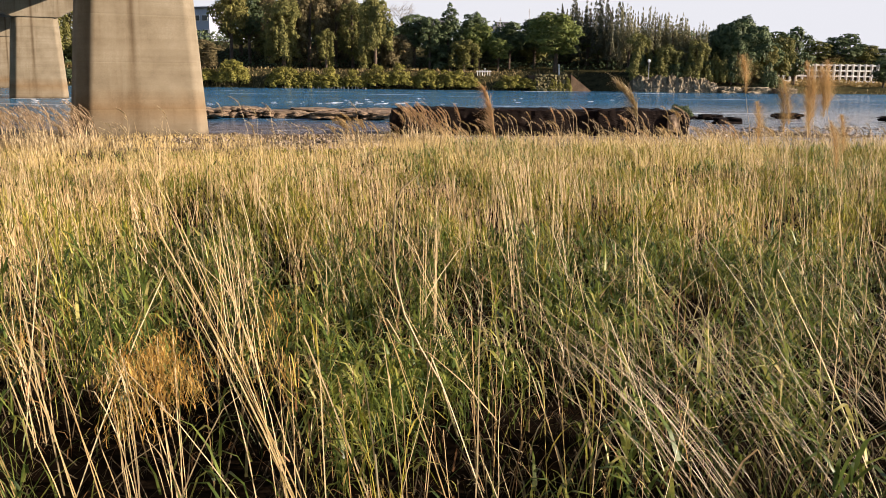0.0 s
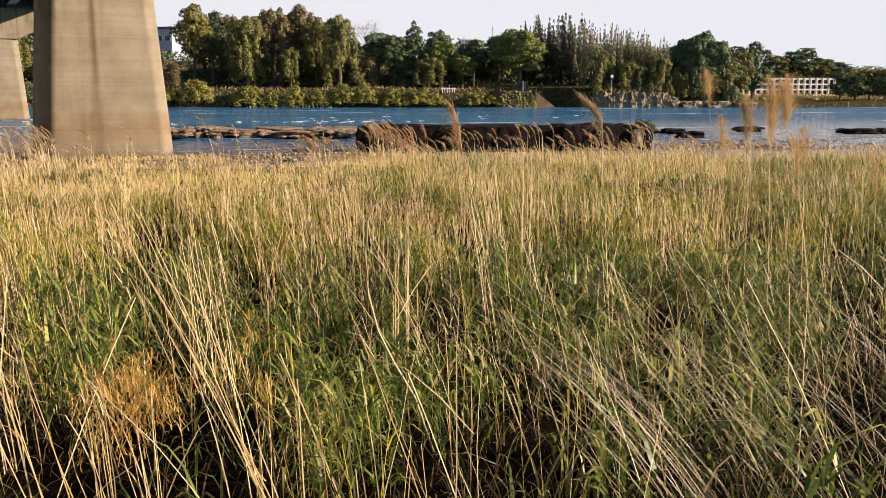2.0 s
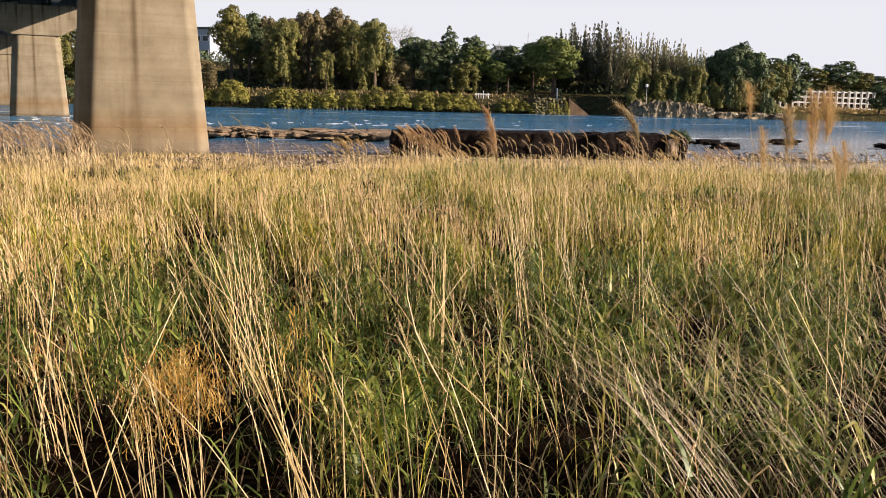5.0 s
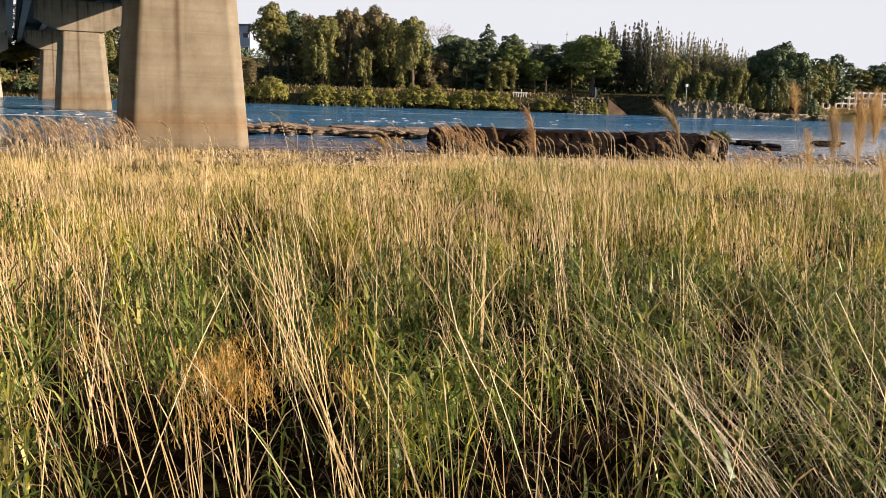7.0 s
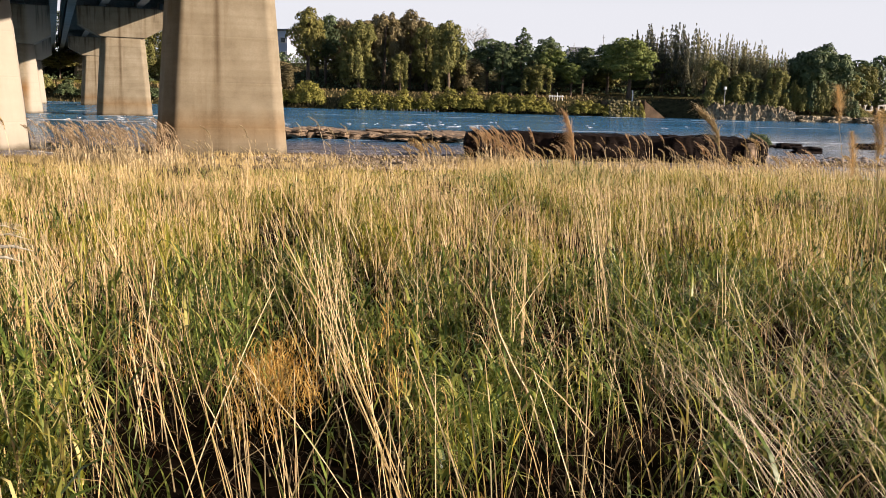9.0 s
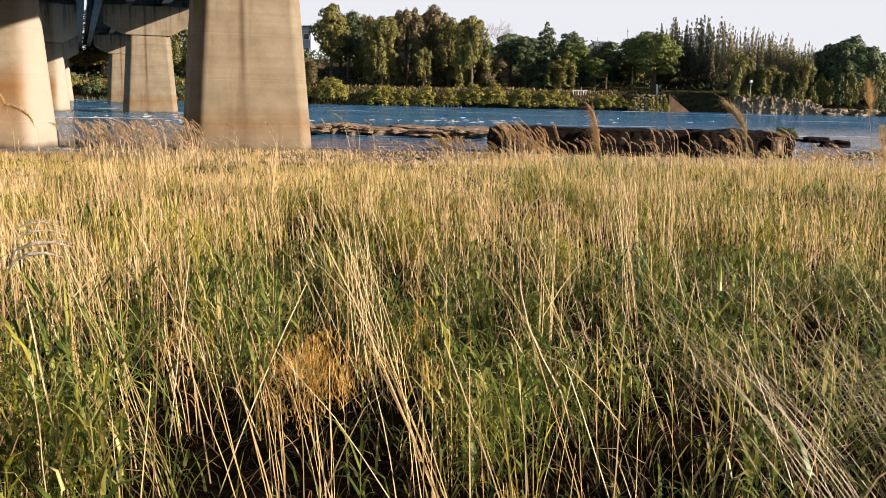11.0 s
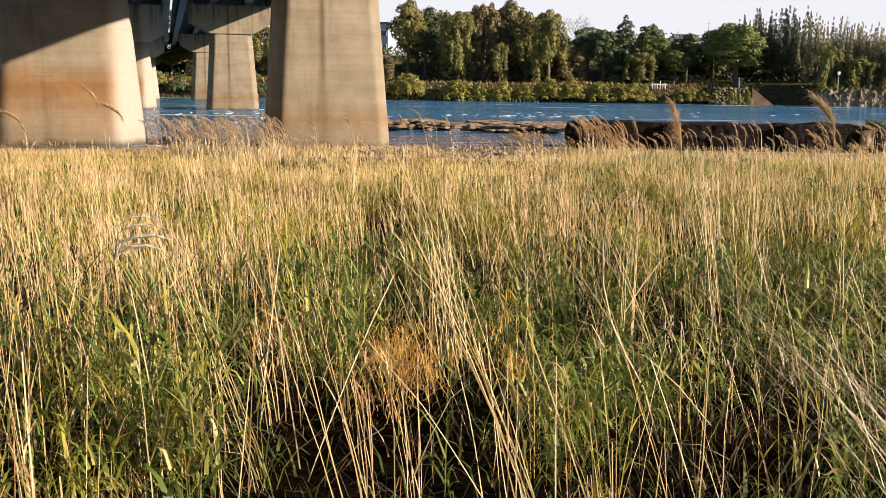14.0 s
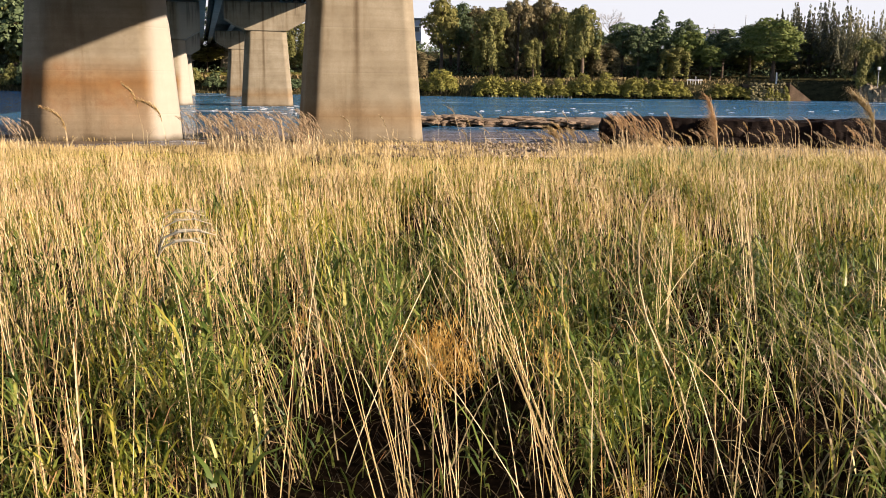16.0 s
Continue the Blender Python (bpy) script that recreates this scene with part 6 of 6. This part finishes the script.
def plume_mesh(rr, L, fibres, fibre_len, width, arch, around=False):
    """A feathery plume along an arching axis that bends to -x; a soft spindle if its fibres stand all around."""
    t = rr.random(fibres) ** 0.9
    ax = np.stack([-arch * L * t ** 2, np.zeros(fibres), L * t * (1 - 0.25 * arch * t)], 1)
    if around:
        size = fibre_len * rr.uniform(0.3, 1.1, fibres) * (0.25 + np.sin(math.pi * np.clip(0.12 + 0.86 * t, 0, 1)))
        return strips(ax, size, np.full(fibres, width), rr.uniform(0, math.tau, fibres), rr.uniform(0.4, 0.95, fibres), rr.uniform(0.0, 0.8, fibres), rr.uniform(0, math.pi, fibres), 2, 0.3, 1.2)[0]
    return strips(ax, fibre_len * 1.3 * rr.uniform(0.5, 1.0, fibres) * (1.15 - 0.6 * t), np.full(fibres, width), rr.normal(math.pi, 0.6, fibres), rr.uniform(0.35, 0.9, fibres),
                  rr.uniform(0.05, 0.65, fibres), rr.uniform(0, math.pi, fibres), 3, 0.25)[0]


def build_reed(x, y, h, culms, plume_len, label, category="reed", mat=None, spread=0.12, arch=0.5, fibres=90, width=0.006, group="", fluff=0.34, around=False, culm_width=0.0):
    rr = np.random.default_rng(int(abs(x) * 1000 + y * 77) % 99991)
    t = root("plume_grass", x, y, float(height(x, y)), 0, label, category, group)
    lv = []
    for k in range(culms):
        bx, by = rr.normal(0, spread, 2)
        hh = h * rr.uniform(0.8, 1.0) - plume_len * 0.8
        ln = rr.normal(0.08, 0.08)
        geo, tip = strips(np.array([[bx, by, -0.03]]), np.array([hh]), np.array([culm_width or width * 1.1]), np.array([math.pi]), np.array([abs(ln)]), np.zeros(1), np.array([rr.normal(0.7, 0.4)]), 5, 0.6, 1.4)
        culm = mesh_object("culm", quads_mesh("culm", *geo), M_STRAW, t)
        v, q = plume_mesh(rr, plume_len * rr.uniform(0.75, 1.1), fibres, plume_len * fluff, width, arch * rr.uniform(0.6, 1.3), around)
        mesh_object("plume", quads_mesh("plume", v + tip[0], q), mat or M_PLUME, culm)
        m = 5
        lv.append(strips(np.repeat([[bx, by, 0.0]], m, 0) + rr.normal(0, 0.03, (m, 3)) * np.array([1, 1, 0]), rr.uniform(0.4, 0.8, m) * h * 0.8, np.full(m, width * 1.6), rr.uniform(0, math.tau, m), rr.uniform(0.3, 0.8, m), rr.uniform(0.1, 0.5, m), rr.uniform(0, math.pi, m), 4)[0])
    fringe("leaves", joined(lv), M_TAN, t)
    return t


build_reed(2.36, 11, 1.62, 1, 0.62, "tall reddish-tan plume grass standing over the meadow", spread=0.01, arch=0.2, fibres=680, width=0.0046, mat=M_REDPLUME, fluff=0.46)
build_reed(3.98, 11, 1.72, 1, 0.66, "tall pale plume grass bent by the wind", spread=0.01, arch=0.62, fibres=380, width=0.0052, mat=M_TAN, fluff=0.52)
for x, y, h, pl, wide in ((2.98, 5.1, 1.96, 0.36, 0.36), (2.92, 5.3, 1.84, 0.3, 0.38), (3.14, 5.1, 1.92, 0.32, 0.38), (3.24, 5.0, 1.86, 0.3, 0.4), (3.08, 5.0, 1.72, 0.34, 0.34), (2.8, 5.2, 1.84, 0.24, 0.44), (2.84, 5.0, 1.66, 0.26, 0.4),
                       (3.04, 5.2, 1.88, 0.32, 0.38), (3.19, 5.2, 1.82, 0.3, 0.4), (2.88, 5.1, 1.74, 0.26, 0.42), (3.1, 4.8, 1.5, 0.36, 0.26), (3.5, 4.9, 1.5, 0.34, 0.2), (3.3, 5.2, 1.6, 0.3, 0.3)):
    build_reed(x, y, h, 1, pl, "slender golden plume grass near the path", spread=0.02, arch=0.16, fibres=620, width=0.001, mat=M_FLUFF, fluff=wide, around=True, culm_width=0.0045)

# arching silver plumes of one pampas stem
wp = root("silver_plume", -1.65, 3.5, 0.92, 0, "white silky arching plumes on a dry stem", "plume grass", scale=(0.72, 0.72, 0.72))
bm = bmesh.new()
tube(bm, [(0.05, 0, -1.12), (0.03, 0, -0.02), (0.02, 0, 0.25), (0.0, 0, 0.44)], [0.004, 0.004, 0.004, 0.003], 5)
part("stem", bm, M_STRAW, wp)
for k, (z, L, rise, fat) in enumerate(((0.425, 0.3, 0.045, 0.014), (0.48, 0.36, 0.05, 0.016), (0.54, 0.34, 0.055, 0.008), (0.59, 0.3, 0.05, 0.006))):
    bm = bmesh.new()
    axis = [(0.0, 0, 0.36), (0.05, -0.01, z), (0.4 * L, -0.02, z + rise * 0.8), (0.7 * L, -0.02, z + rise), (L, -0.01, z + rise * 0.45)]
    tube(bm, axis, [0.0015, fat * 0.4, fat * 0.7, fat * 0.55, 0.0015], 7)
    plume = part("plume", bm, M_SILVER, wp)
    u = r.uniform(0.15, 0.95, 70)
    s = np.stack([u * L, np.full(70, -0.015), z + rise * (1.0 - (2.0 * (u - 0.62)) ** 2 * 0.6)], 1)
    fringe("silk", strips(s, r.uniform(0.02, 0.05, 70), np.full(70, 0.002), r.normal(0, 0.5, 70), r.uniform(0.7, 1.0, 70), r.uniform(0.3, 0.8, 70), r.uniform(0, math.pi, 70), 2, 0.2, 1.0)[0], M_SILVER, plume)

# reeds along the shore: by the piers and before the rock ledge
REED = "reeds along the shore"
for k in range(34):
    y = r.uniform(22.0, 27.0)
    x = -y * r.uniform(0.235, 0.385)
    build_reed(x, y, r.uniform(0.8, 1.3), int(r.integers(3, 7)), 0.5, "brown-plumed reeds in front of the concrete piers", spread=0.25, arch=0.75, fibres=40, width=0.012, group=REED)
for x, tall in ((-10.95, 1.88), (-10.35, 1.76), (-13.2, 1.4)):
    build_reed(x, 25.0, tall, 1, 0.8, "tall brown-plumed reed bent in front of the concrete pier", spread=0.03, arch=0.85, fibres=260, width=0.0095, mat=M_GOLD, group=REED)
for k in range(9):
    y = r.uniform(21, 25)
    x = -y * r.uniform(0.54, 0.72)
    build_reed(x, y, r.uniform(0.7, 1.1), int(r.integers(2, 4)), 0.5, "brown-plumed reeds in front of the concrete piers", spread=0.25, arch=0.75, fibres=40, width=0.012, group=REED)
for k in range(40):
    x, y = r.uniform(2.3, 12.5), r.uniform(24.5, 28.8)
    h = r.uniform(0.5, 1.0) if k % 4 else r.uniform(1.0, 1.3)
    build_reed(x, y, h, int(r.integers(3, 6)), 0.42, "reddish-brown reeds before the dark rock ledge", spread=0.25, arch=0.7, fibres=40, width=0.012, mat=(M_REDPLUME, M_PLUME, M_GOLD)[k % 3], group=REED)
for k in range(12):
    y = r.uniform(25.5, 28.5)
    build_reed(y * r.uniform(0.1, 0.15), y, r.uniform(0.95, 1.35), int(r.integers(3, 6)), 0.5, "reddish-brown reeds before the dark rock ledge", spread=0.2, arch=0.55, fibres=60, width=0.011, mat=M_REDPLUME, group=REED)
for k in range(26):
    x, y = r.uniform(-6.5, 2.2), r.uniform(17.5, 25)
    build_reed(x, y, r.uniform(0.45, 0.85), int(r.integers(2, 5)), 0.32, "pale feathery grass at the edge of the meadow", spread=0.22, arch=0.8, fibres=36, width=0.01, mat=M_TAN, group=REED)
for k in range(20):
    x, y = r.uniform(6, 15), r.uniform(17, 25)
    build_reed(x, y, r.uniform(0.4, 0.75), int(r.integers(2, 5)), 0.3, "pale feathery grass at the edge of the meadow", spread=0.22, arch=0.8, fibres=36, width=0.01, mat=(M_TAN, M_GOLD)[k % 2], group=REED)
for k in range(26):
    x, y = r.uniform(9.5, 19), r.uniform(22.5, 29)
    build_reed(x, y, r.uniform(0.4, 0.8), int(r.integers(3, 6)), 0.32, "pale feathery grass at the edge of the meadow", spread=0.25, arch=0.8, fibres=36, width=0.011, mat=(M_TAN, M_GOLD)[k % 2], group=REED)
for x, y, h in ((0.85, 25, 0.95), (1.05, 25.4, 0.8), (0.7, 24.7, 0.75), (1.3, 25.2, 0.85)):
    build_reed(x, y, h, 7, 0.4, "golden drooping grass beside the pebbles", spread=0.16, arch=1.0, fibres=60, width=0.011, mat=M_GOLD, group=REED)
for x, y, h in ((-2.04, 26, 1.4), (-1.85, 26.2, 1.3), (-2.75, 26, 1.25), (-1.34, 26, 1.25), (0.9, 26, 1.42), (-4.15, 26, 1.2), (-5.3, 26, 1.15)):
    build_reed(x + 0.15, y, h, 1, 0.42, "pale plume grass at the water's edge", spread=0.06, arch=0.6, fibres=90, width=0.009, mat=M_TAN, group=REED)

bushes = root("green_bush", 13.1, 32.4, 0.5, 0, "small dark green bush on the end of the rock ledge", "bush", scale=(0.27, 0.2, 0.15))
cr = new("foliage", TREES["darkbush"][2][0])
cr.parent = bushes
